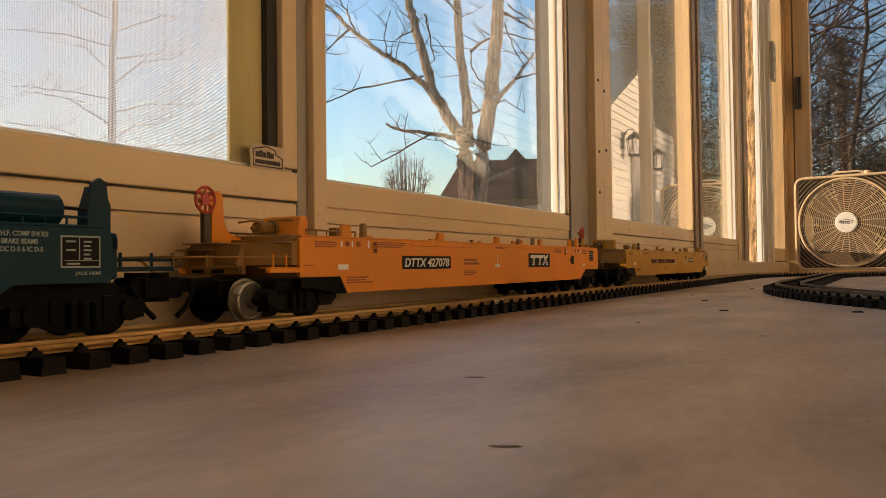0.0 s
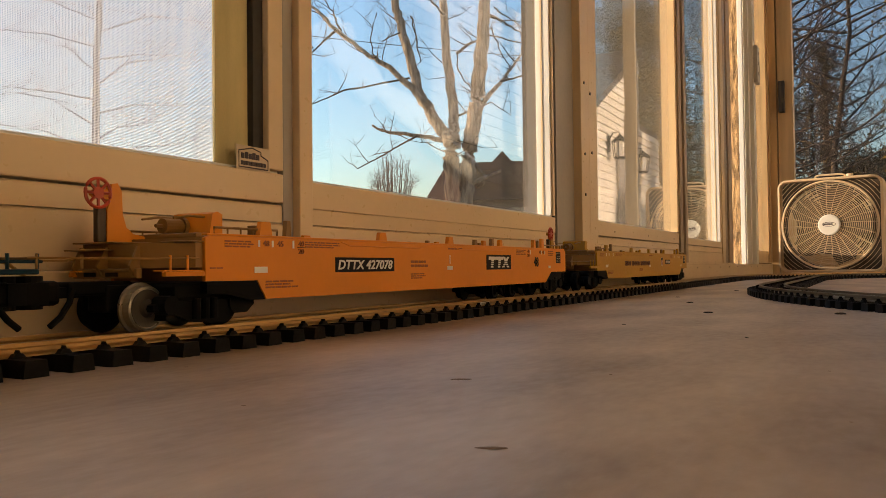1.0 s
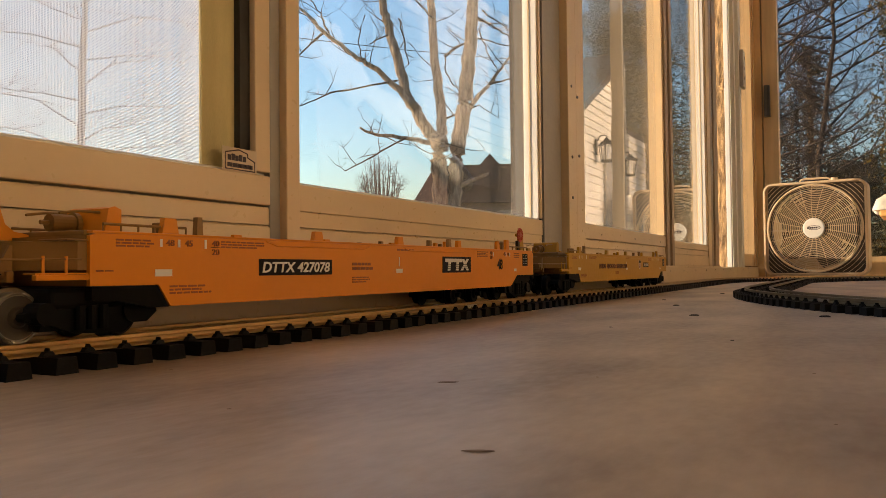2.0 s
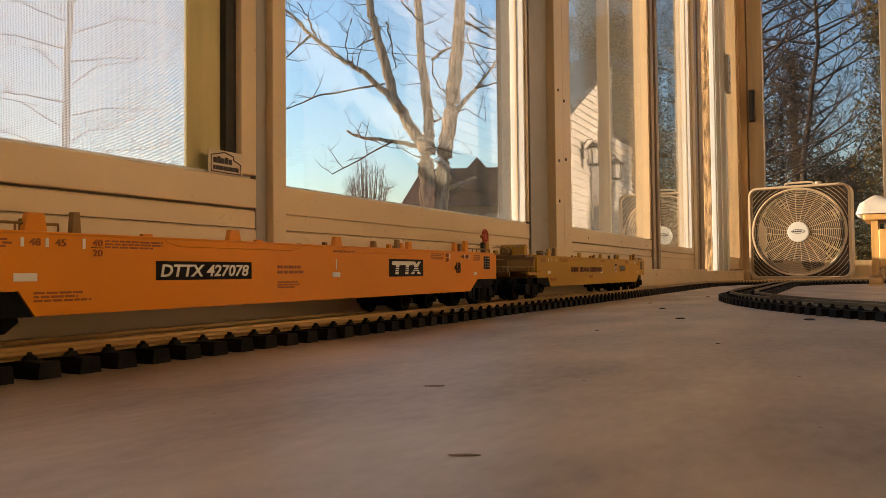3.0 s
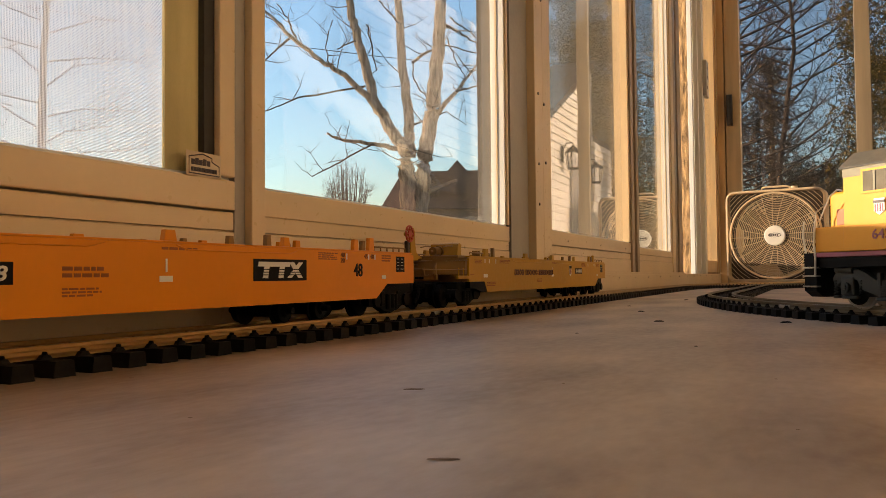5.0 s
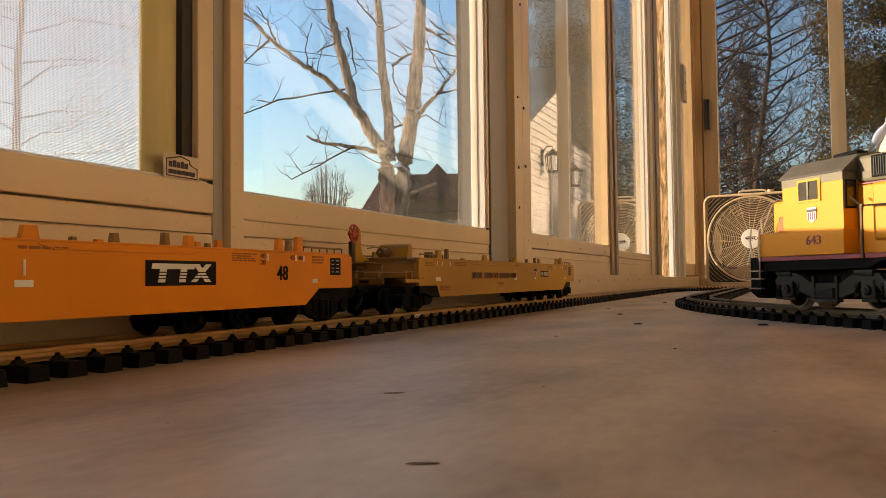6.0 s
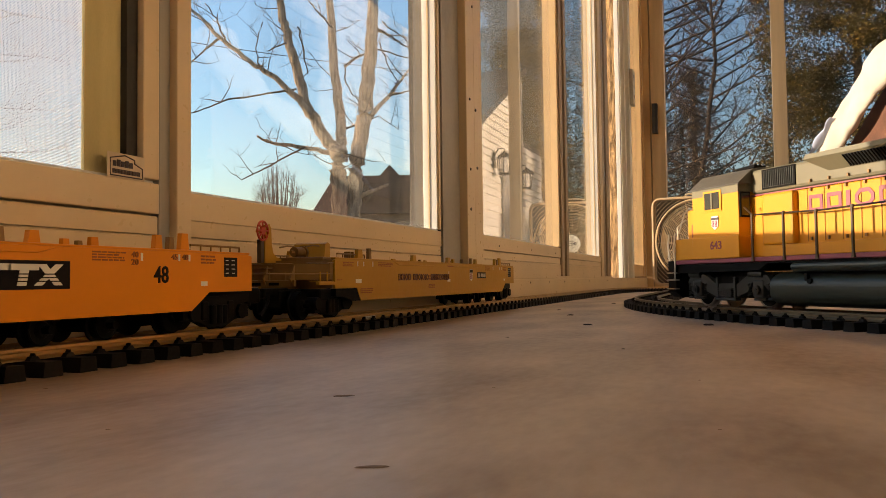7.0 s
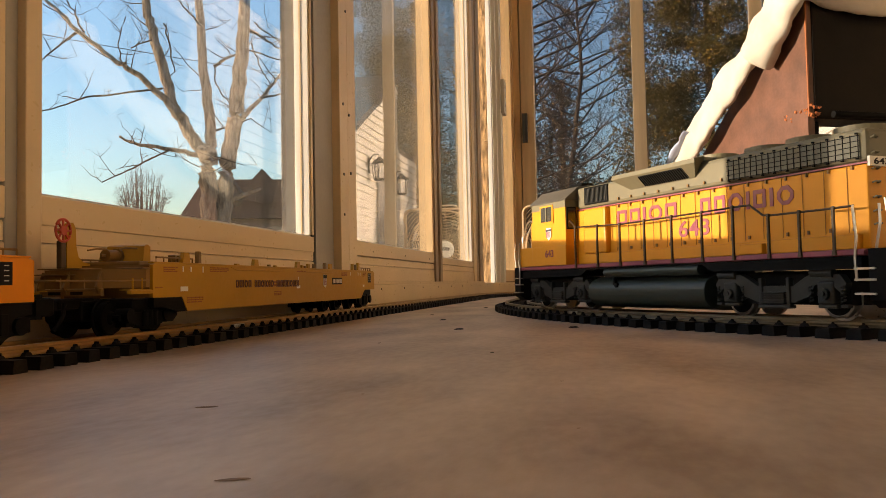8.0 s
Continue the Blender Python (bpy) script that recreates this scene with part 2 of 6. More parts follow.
def rod(bm, a, b, r, seg=8, r2=None):
    a, b = Vector(a), Vector(b)
    d = b - a
    q = d.to_track_quat("Z", "Y").to_matrix().to_4x4()
    bmesh.ops.create_cone(bm, cap_ends=True, segments=seg, radius1=r, radius2=r if r2 is None else r2, depth=d.length, matrix=Matrix.Translation((a + b) / 2) @ q)


def prism(bm, pts, axis, lo, hi):
    """Extrude a polygon. axis 'y': pts are (x, z); 'x': (y, z); 'z': (x, y)."""
    def at(p, s):
        return {"y": (p[0], s, p[1]), "x": (s, p[0], p[1]), "z": (p[0], p[1], s)}[axis]
    a = [bm.verts.new(at(p, lo)) for p in pts]
    b = [bm.verts.new(at(p, hi)) for p in pts]
    k = len(pts)
    fs = [bm.faces.new(a), bm.faces.new(b[::-1])]
    for i in range(k):
        fs.append(bm.faces.new((a[i], b[i], b[(i + 1) % k], a[(i + 1) % k])))
    bmesh.ops.recalc_face_normals(bm, faces=fs)


def tube(bm, pts, r, seg=6, closed=False):
    """A round bar along a path; r may be one radius or one a point."""
    rings = []
    k = len(pts)
    P = [Vector(p) for p in pts]
    for i in range(k):
        t = (P[(i + 1) % k] - P[i - 1]) if closed else (P[min(i + 1, k - 1)] - P[max(i - 1, 0)])
        t.normalize()
        u = t.cross(Vector((0, 0, 1))) if abs(t.z) < 0.95 else t.cross(Vector((1, 0, 0)))
        u.normalize()
        w = t.cross(u)
        rr = r[i] if isinstance(r, (list, tuple)) else r
        rings.append([bm.verts.new(P[i] + rr * (math.cos(2 * math.pi * j / seg) * u + math.sin(2 * math.pi * j / seg) * w)) for j in range(seg)])
    for i in range(k if closed else k - 1):
        A, B = rings[i], rings[(i + 1) % k]
        for j in range(seg):
            bm.faces.new((A[j], A[(j + 1) % seg], B[(j + 1) % seg], B[j]))
    if not closed:
        bm.faces.new(rings[0][::-1])
        bm.faces.new(rings[-1])


def mesh_ob(name, bm, material, smooth=False):
    me = bpy.data.meshes.new(name)
    bm.to_mesh(me)
    bm.free()
    me.materials.append(material)
    if smooth:
        me.polygons.foreach_set("use_smooth", [True] * len(me.polygons))
        me.update()
    return new(name, me)


def part(name, bm, material, parent, label="", smooth=False):
    ob = mesh_ob(name, bm, material, smooth)
    ob.parent = parent
    return tagged(ob, label)


def boxpart(name, dims, material, parent, bev=0.0, label=""):
    bm = bmesh.new()
    box(bm, *dims, bev)
    return part(name, bm, material, parent, label)


def empty(name, m=None):
    ob = new(name)
    if m is not None:
        ob.matrix_world = m
    return ob


def lettering(text, height, width, m, material, parent, name="lettering", label="", shear=0.0, deep=0.0003, bold=0.012):
    """Raised print: cap height and total width given; m maps its x, y plane to the surface."""
    cu = bpy.data.curves.new(name, "FONT")
    cu.body, cu.extrude, cu.shear, cu.resolution_u, cu.offset = text, deep, shear, 3, bold
    cu.align_x, cu.align_y = "CENTER", "CENTER"
    tmp = bpy.data.objects.new("tmp_text", cu)
    scene.collection.objects.link(tmp)
    bpy.context.view_layer.update()
    me = bpy.data.meshes.new_from_object(tmp.evaluated_get(bpy.context.evaluated_depsgraph_get()))
    bpy.data.objects.remove(tmp)
    xs = [v.co.x for v in me.vertices]
    ys = [v.co.y for v in me.vertices]
    cx, cy, w, hgt = (max(xs) + min(xs)) / 2, (max(ys) + min(ys)) / 2, max(xs) - min(xs), max(ys) - min(ys)
    for v in me.vertices:
        v.co = m @ Vector(((v.co.x - cx) * width / w, (v.co.y - cy) * height / hgt, v.co.z))
    me.materials.clear()
    me.materials.append(material)
    ob = new(name, me)
    ob.parent = parent
    return tagged(ob, label)


def side(x, y, z):
    """A surface that faces -Y: its x runs along +X, its y up."""
    return Matrix.Translation((x, y, z)) @ Matrix(((1, 0, 0, 0), (0, 0, -1, 0), (0, 1, 0, 0), (0, 0, 0, 1)))


def side_left(x, y, z):
    """A surface that faces +Y: its x runs along -X, its y up."""
    return Matrix.Translation((x, y, z)) @ Matrix(((-1, 0, 0, 0), (0, 0, 1, 0), (0, 1, 0, 0), (0, 0, 0, 1)))


rng = random.Random(7)


# ---- large structure ----
def structure(name, bm, material, label, category, smooth=False):
    return tagged(mesh_ob(name, bm, material, smooth), label, category, "", "structure")


def slab(name, dims, material, label, category):
    bm = bmesh.new()
    box(bm, *dims)
    return structure(name, bm, material, label, category)


slab("floor", (-3.0, 5.12, -3.2, 0.60, -0.12, 0.0), M_FLOOR, "worn brown painted concrete porch floor", "floor")
bm = bmesh.new()
box(bm, -1500, 1500, -1500, 1500, -0.6, -0.35)
structure("ground", bm, M_GRASS, "dry winter lawn outside the sunroom", "ground")
# Unseen ceiling and walls close the room; their colours shape the bounce light.
slab("ceiling", (-3.1, 5.15, -3.3, 0.62, 2.4, 2.5), M_CEIL, "unseen plain tan sunroom ceiling, toned to limit bounce light", "ceiling")
slab("wall_house", (-3.1, 5.15, -3.35, -3.2, -0.12, 2.4), M_WALLIN, "unseen house side wall of the porch, cream for warm bounce light", "wall")
slab("wall_back", (-3.15, -3.0, -3.2, 0.62, -0.12, 2.4), M_WALLIN, "unseen end wall of the porch, cream for warm bounce light", "wall")
slab("wall_header", (-3.0, 5.12, 0.505, 0.60, 2.015, 2.4), M_FRAME, "tan aluminium header above the windows", "wall")
slab("wall_far_header", (4.99, 5.12, -3.2, 0.505, 2.236, 2.4), M_WOODF, "golden header above the glass door", "wall")

# The window wall is laid out on a plane 0.67 off and set at its true distance by one scale about the eye; so is the end wall.
def about_eye(k):
    return Matrix.Translation((0, 0, EYE_Z)) @ Matrix.Scale(k, 4) @ Matrix.Translation((0, 0, -EYE_Z))


NEAR, FAR = about_eye(0.7687), about_eye(1.087)
TOP = 2.60
WALL_Y = 0.67
# kick panel under the windows: overlapping aluminium boards, and the floor channel
kick = tagged(empty("kick_panel"), "tan ribbed aluminium kick panel below the windows", "wall panel", "", "structure")
EDGES = (0.141, 0.117, 0.067)
for x0, x1 in ((-3.85, 0.797), (0.851, 1.800), (2.118, 3.20), (3.33, 4.24)):
    for i in range(2):
        bm = bmesh.new()
        t, b = EDGES[i], EDGES[i + 1]
        prism(bm, [(WALL_Y + 0.0015, t - 0.0007), (WALL_Y - 0.0015 * (i % 2), t - 0.003), (WALL_Y - 0.002 * (i % 2), b + 0.0004), (WALL_Y + 0.002, b), (WALL_Y + 0.045, b), (WALL_Y + 0.045, t - 0.0007)], "x", x0, x1)
        part("panel_board", bm, M_FRAME, kick)
    boxpart("panel_backing", (x0, x1, WALL_Y + 0.0455, WALL_Y + 0.06, 0.0675, 0.141), M_GASKET, kick)
boxpart("floor_channel", (-3.85, 6.5, 0.657, 0.765, -0.0168, 0.058), M_FRAME, kick, 0.002)
boxpart("channel_lip", (-3.85, 4.61, 0.6595, 0.765, 0.0582, 0.0668), M_FRAME, kick, 0.001)
for i in range(18):
    bm = bmesh.new()
    x = 0.9 + i * 0.29
    rod(bm, (x, 0.657, 0.045), (x, 0.6555, 0.045), 0.003, 8)
    part("screw", bm, M_SCREW, kick)


def mullion(name, pieces, label):
    ob = tagged(empty(name), label, "window post", "", "structure")
    for nm, x0, x1, y0, y1, z0, m in pieces:
        boxpart(nm, (x0, x1, y0, y1, z0, TOP), m, ob, 0.0015)
    return ob


m1 = mullion("trim_post", (("frame_strip", 0.8185, 0.846, 0.657, 0.75, 0.067, M_FRAME), ("channel", 0.7975, 0.818, 0.668, 0.75, 0.067, M_GREY),
                           ("gasket", 0.8465, 0.851, 0.664, 0.72, 0.067, M_GASKET)), "grey and tan aluminium post between two windows")
m2 = mullion("trim_post", (("channel", 1.845, 1.968, 0.676, 0.75, 0.067, M_GREY), ("gasket", 1.802, 1.815, 0.672, 0.75, 0.067, M_GASKET), ("stop", 1.8155, 1.845, 0.668, 0.75, 0.067, M_GREY),
                           ("frame_strip", 1.969, 2.035, 0.655, 0.75, 0.067, M_FRAME), ("gasket", 2.0355, 2.047, 0.668, 0.75, 0.067, M_GASKET),
                           ("frame_strip", 2.0475, 2.117, 0.659, 0.75, 0.067, M_FRAME)), "wide grey and tan post with screws")
for zz, dx in ((0.352, 0), (0.362, .06), (0.245, 0), (0.52, 0.05), (0.54, 0.0), (0.8, 0.03)):
    bm = bmesh.new()
    rod(bm, (1.995 + dx, 0.6558, zz), (1.995 + dx, 0.6526, zz), 0.004, 10)
    part("screw", bm, M_SCREW, m2)
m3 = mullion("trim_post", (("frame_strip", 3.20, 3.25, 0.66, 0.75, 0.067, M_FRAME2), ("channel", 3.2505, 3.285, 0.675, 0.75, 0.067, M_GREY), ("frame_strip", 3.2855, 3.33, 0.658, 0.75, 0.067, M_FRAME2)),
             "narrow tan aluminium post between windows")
# Corner post: its shaded strips are painted in the darker tan.
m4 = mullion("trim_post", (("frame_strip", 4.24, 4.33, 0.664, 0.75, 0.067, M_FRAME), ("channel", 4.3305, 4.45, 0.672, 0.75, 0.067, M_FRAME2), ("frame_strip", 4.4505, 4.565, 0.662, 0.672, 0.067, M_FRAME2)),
             "tan corner post of the sunroom, shade put into its colour")


def window(name, x0, x1, zsill, zrail, y_in, y_glass, label, stile_l=0.0, stile_r=0.0, jamb=False, glass=None):
    """A sliding sash: bottom rail, stiles, top rail, an optional white jamb, and the pane."""
    ob = tagged(empty(name), label, "window", "", "structure")
    boxpart("bottom_rail", (x0, x1, y_in, y_glass + 0.03, zrail, zsill), M_FRAME, ob, 0.0015)
    boxpart("rail_bead", (x0 + 0.002, x1 - 0.002, y_in + 0.008, y_glass + 0.02, zsill + 0.0002, zsill + 0.004), M_VINYL, ob, 0.0008)
    boxpart("top_rail", (x0, x1, y_in, y_glass + 0.03, TOP - 0.05, TOP - 0.001), M_FRAME, ob, 0.0015)
    if stile_l:
        boxpart("stile", (x0, x0 + stile_l, y_in, y_glass + 0.03, zsill + 0.0045, TOP - 0.0505), M_FRAME, ob, 0.0015)
    if stile_r:
        boxpart("stile", (x1 - stile_r, x1, y_in, y_glass + (0.008 if jamb else 0.03), zsill + 0.0045, TOP - 0.0505), M_FRAME, ob, 0.0015)
    if jamb:
        boxpart("jamb", (x1 - stile_r - 0.006, x1 - stile_r - 0.0003, y_in + 0.004, y_glass + 0.006, zsill + 0.0045, TOP - 0.0505), M_VINYL, ob, 0.0008)
        boxpart("jamb_groove", (x1 - stile_r - 0.0075, x1 - stile_r - 0.0062, y_in + 0.022, y_in + 0.026, zsill + 0.0045, TOP - 0.0505), M_FRAME, ob)
    pane = boxpart("pane", (x0 + stile_l + 0.0005, x1 - stile_r - (0.008 if jamb else 0.0005), y_glass, y_glass + 0.004, zsill + 0.0045, TOP - 0.0505), glass or M_GLASS, ob)
    pane.visible_shadow = glass is None
    return ob


w1 = window("window_1", -1.1, 0.797, 0.180, 0.1425, 0.667, 0.712, "tan sliding window with an insect screen", 0.05, 0.028)
boxpart("screen_stile", (0.694, 0.7500, 0.6850, 0.6890, 0.1845, TOP - 0.06), M_POST, w1, 0, "olive tan woven edge strip of the screen")
boxpart("edge_gasket", (0.7505, 0.7685, 0.676, 0.70, 0.1845, TOP - 0.06), M_GASKET, w1)
boxpart("screen_mesh", (-1.04, 0.7503, 0.6895, 0.690, 0.1845, TOP - 0.06), M_SCREEN, w1, 0, "pale woven insect screen")
w2 = window("window_2", 0.852, 1.800, 0.175, 0.1385, 0.667, 0.700, "clear sliding window with a white inner jamb", 0.0, 0.012, True)
w3 = window("window_3", 2.118, 3.199, 0.183, 0.1425, 0.667, 0.695, "tan framed window reflecting the sunlit house", 0.012, 0.02, glass=M_GLASS3)
w4 = window("window_4", 3.331, 4.239, 0.170, 0.1425, 0.668, 0.703, "narrow looking window reflecting a box fan", 0.0, 0.025, True, M_GLASS4)
# Unseen window, added behind the viewer to bring in more daylight.
w0 = window("window_5", -3.85, -1.101, 0.180, 0.1425, 0.667, 0.712, "unseen tan sliding window added behind the viewer to admit light", 0.05, 0.05)
for x in (2.3, 2.7, 3.1):
    bm = bmesh.new()
    rod(bm, (x, 0.667, 0.158), (x, 0.6655, 0.158), 0.0025, 8)
    part("screw", bm, M_SCREW, w3)

# the maker's sticker
st = tagged(empty("window_sticker"), "small cream maker's sticker with dark print on the sash", "sticker")
boxpart("sticker_sheet", (0.709, 0.769, 0.6655, 0.6663, 0.1795, 0.2085), M_STICK, st)
bm = bmesh.new()
outl = [(0.713, 0.2015), (0.736, 0.2065), (0.752, 0.203), (0.752, 0.1985), (0.765, 0.194), (0.765, 0.182), (0.713, 0.182)]
tube(bm, [(x, 0.6652, z) for x, z in outl], 0.0008, 5, True)
part("house_outline", bm, M_INK, st)
for k in range(5):
    boxpart("print_bar", (0.717 + k * .0066, 0.7222 + k * .0066, 0.6646, 0.6654, 0.1925, 0.199 + 0.0015 * (k % 2)), M_INK, st)
for k in range(10):
    boxpart("print_bar", (0.7165 + k * .0045, 0.7199 + k * .0045, 0.6646, 0.6654, 0.1845, 0.1895), M_INK, st)

# end of the window wall: an open sash, stacked white sliding frames and a narrow pane
we = tagged(empty("window_6"), "stacked white sliding sashes beside an open gap", "window", "", "structure")
for nm, x0, x1, y0, z0, m in (("white_sash", 5.08, 5.13, 0.664, 0.0585, M_VINYL), ("sash_gap", 5.131, 5.339, 0.690, 0.0585, M_VINYL), ("white_sash", 5.34, 5.39, 0.664, 0.0585, M_VINYL), ("sash_gap", 5.391, 5.589, 0.690, 0.0585, M_VINYL),
                              ("white_sash", 5.59, 5.70, 0.664, 0.0585, M_VINYL), ("stile", 6.30, 6.38, 0.662, 0.067, M_WOODF), ("stile_groove", 6.382, 6.40, 0.68, 0.067, M_FRAME2), ("stile", 6.402, 6.50, 0.658, 0.067, M_WOODF)):
    boxpart(nm, (x0, x1, y0, y0 + (0.026 if nm == "white_sash" else 0.004 if nm == "sash_gap" else 0.06), z0, TOP), m, we, 0.0015)
boxpart("bottom_rail", (5.701, 6.299, 0.667, 0.75, 0.067, 0.152), M_WOODF, we, 0.0015)
boxpart("pane", (5.701, 6.299, 0.70, 0.704, 0.1525, TOP), M_GLASS4, we)
boxpart("top_rail", (4.611, 6.50, 0.66, 0.75, TOP + 0.0005, TOP + 0.03), M_FRAME, we)
bm = bmesh.new()
box(bm, 5.62, 5.74, 0.638, 0.6635, 1.278, 1.527, 0.003)
lt = part("latch", bm, M_LATCH, we, "grey-white sash latch")
for zz in (1.33, 1.40, 1.47):
    boxpart("latch_slot", (5.66, 5.69, 0.6365, 0.6385, zz, zz + 0.02), M_SCREW, lt)
for ob in (kick, m1, m2, m3, m4, w0, w1, w2, w3, w4, st, we):
    ob.matrix_world = NEAR

# far wall: sliding door
fw = tagged(empty("door_1"), "golden framed sliding glass patio door", "door", "", "structure")
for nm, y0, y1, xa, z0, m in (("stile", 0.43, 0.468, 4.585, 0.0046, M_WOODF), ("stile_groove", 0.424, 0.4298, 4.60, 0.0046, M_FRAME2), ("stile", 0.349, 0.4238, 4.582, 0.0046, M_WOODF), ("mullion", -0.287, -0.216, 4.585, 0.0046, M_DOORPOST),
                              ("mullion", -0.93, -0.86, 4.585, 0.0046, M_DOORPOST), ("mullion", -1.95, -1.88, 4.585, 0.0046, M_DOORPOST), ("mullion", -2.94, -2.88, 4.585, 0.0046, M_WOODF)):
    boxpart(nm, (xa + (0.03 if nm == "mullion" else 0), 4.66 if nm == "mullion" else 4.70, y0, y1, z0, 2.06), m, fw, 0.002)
for y0, y1 in ((-0.2155, 0.3485), (-0.8595, -0.2875), (-1.8795, -0.9305), (-2.8795, -1.9505)):
    boxpart("bottom_rail", (4.59, 4.70, y0, y1, 0.0046, 0.105), M_WOODF, fw, 0.002)
    boxpart("pane", (4.64, 4.644, y0, y1, 0.1055, 2.06), M_GLASSD, fw)
bm = bmesh.new()
box(bm, 4.545, 4.5815, 0.386, 0.416, 0.867, 1.036, 0.003)
hd = part("pull_handle", bm, M_BRONZE, fw, "dark bronze door pull with a recess")
boxpart("recess", (4.542, 4.546, 0.3880, 0.400, 0.873, 1.03), M_GASKET, hd)
for zz in (0.89, 0.95, 1.01):
    bm = bmesh.new()
    rod(bm, (4.546, 0.409, zz), (4.5425, 0.409, zz), 0.003, 8)
    part("screw", bm, M_SCREW, hd)
fw.matrix_world = FAR


# ---- outdoors ----
def bare_tree(name, origin, turn, limbs, twigs, label, seed, mat_l=M_BARK, twig_len=(0.5, 1.4), wig=0.05, mat_t=M_TWIG):
    """limbs: paths of (across, up, radius) in the tree's own plane, bent a little out of it; twigs sprout from them."""
    r = random.Random(seed)
    ob = tagged(empty(name, pose(*origin, 0, 0, turn)), label, "tree")
    tw = bmesh.new()
    for li, path in enumerate(limbs):
        pts, rad = [], []
        dep = r.uniform(-0.5, 0.5)
        for i in range(len(path) - 1):
            a, b = path[i], path[i + 1]
            n = 5
            for k in range(n + (i == len(path) - 2)):
                f = k / n
                g = (i + f) / (len(path) - 1)
                ja, jb = (r.uniform(-1, 1) * wig * (0.3 + a[2]) for _ in range(2))
                pts.append((a[0] + (b[0] - a[0]) * f + ja, dep * g + jb, a[1] + (b[1] - a[1]) * f + ja * 0.5))
                rad.append(a[2] + (b[2] - a[2]) * f)
        bm = bmesh.new()
        tube(bm, pts, rad, 10 if rad[0] > 0.05 else 6)
        part("trunk" if rad[0] > 0.09 else "limb", bm, mat_l if rad[0] > 0.035 else mat_t, ob, smooth=True)
        for q in range(max(1, int(twigs * len(pts) / 10))):
            i = r.randrange(len(pts) // 3, len(pts))
            sprout(tw, Vector(pts[i]), r, r.uniform(*twig_len), min(0.010, rad[i] * 0.5 + 0.002), 2)
    tagged(part("twigs", tw, mat_t, ob), kind="stuff")
    return ob


def sprout(bm, p, r, length, rad, depth):
    d = Vector((r.uniform(-1, 1), r.uniform(-0.6, 0.6), r.uniform(-0.25, 1.0))).normalized()
    pts, rads = [p], [rad]
    n = 4
    for k in range(n):
        d = (d + Vector((r.uniform(-.35, .35), r.uniform(-.3, .3), r.uniform(-.2, .35)))).normalized()
        pts.append(pts[-1] + d * length / n)
        rads.append(rad * (1 - 0.8 * (k + 1) / n))
    tube(bm, pts, rads, 4)
    if depth:
        for k in range(r.randrange(1, 4)):
            sprout(bm, pts[r.randrange(1, n + 1)], r, length * r.uniform(0.35, 0.7), rad * 0.5, depth - 1)


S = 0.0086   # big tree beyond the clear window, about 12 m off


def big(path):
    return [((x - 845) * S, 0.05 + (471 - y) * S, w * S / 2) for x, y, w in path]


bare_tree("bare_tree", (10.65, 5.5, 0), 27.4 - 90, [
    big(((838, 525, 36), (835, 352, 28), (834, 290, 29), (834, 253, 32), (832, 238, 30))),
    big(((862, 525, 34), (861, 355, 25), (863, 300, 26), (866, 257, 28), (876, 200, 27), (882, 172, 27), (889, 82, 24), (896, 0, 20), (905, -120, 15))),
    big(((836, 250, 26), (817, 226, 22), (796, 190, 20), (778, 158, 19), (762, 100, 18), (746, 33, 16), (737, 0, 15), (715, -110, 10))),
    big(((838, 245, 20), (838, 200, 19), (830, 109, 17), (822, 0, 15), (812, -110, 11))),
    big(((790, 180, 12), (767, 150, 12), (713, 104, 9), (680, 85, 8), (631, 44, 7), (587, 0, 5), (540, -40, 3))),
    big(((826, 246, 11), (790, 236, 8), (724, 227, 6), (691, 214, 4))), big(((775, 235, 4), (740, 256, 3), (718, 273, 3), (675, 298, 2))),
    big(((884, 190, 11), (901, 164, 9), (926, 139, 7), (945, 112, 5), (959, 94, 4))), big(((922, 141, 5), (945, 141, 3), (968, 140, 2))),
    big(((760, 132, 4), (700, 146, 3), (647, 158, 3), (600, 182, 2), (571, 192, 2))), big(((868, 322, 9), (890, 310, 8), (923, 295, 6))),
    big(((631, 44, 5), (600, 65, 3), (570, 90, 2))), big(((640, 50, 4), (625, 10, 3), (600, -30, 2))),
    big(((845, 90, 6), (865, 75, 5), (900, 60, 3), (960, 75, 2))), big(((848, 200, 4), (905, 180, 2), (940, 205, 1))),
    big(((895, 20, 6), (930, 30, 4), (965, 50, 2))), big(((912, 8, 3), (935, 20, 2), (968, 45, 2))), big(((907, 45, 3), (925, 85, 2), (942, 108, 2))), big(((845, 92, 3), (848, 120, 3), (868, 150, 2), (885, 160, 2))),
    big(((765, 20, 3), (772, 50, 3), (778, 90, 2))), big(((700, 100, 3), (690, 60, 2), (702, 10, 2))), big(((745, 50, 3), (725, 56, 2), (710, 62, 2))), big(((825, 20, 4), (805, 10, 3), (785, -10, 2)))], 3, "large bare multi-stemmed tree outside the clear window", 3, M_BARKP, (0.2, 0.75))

limbs = [[(0.03, -0.4, 0.085), (0.0, 2.5, 0.07), (0.05, 5.0, 0.05), (0.0, 8.0, 0.02)]]
tr = random.Random(5)
for k in range(22):
    z0, s = 1.9 + 0.24 * k, (-1 if k % 2 else 1)
    ln = tr.uniform(0.9, 2.2)
    up = tr.uniform(0.1, 0.7)
    limbs.append([(0, z0, 0.02), (s * ln * 0.4, z0 + up * 0.7, 0.014), (s * ln * 0.8, z0 + up * 0.8, 0.008), (s * ln, z0 + up * tr.uniform(0.2, 1.2), 0.004)])
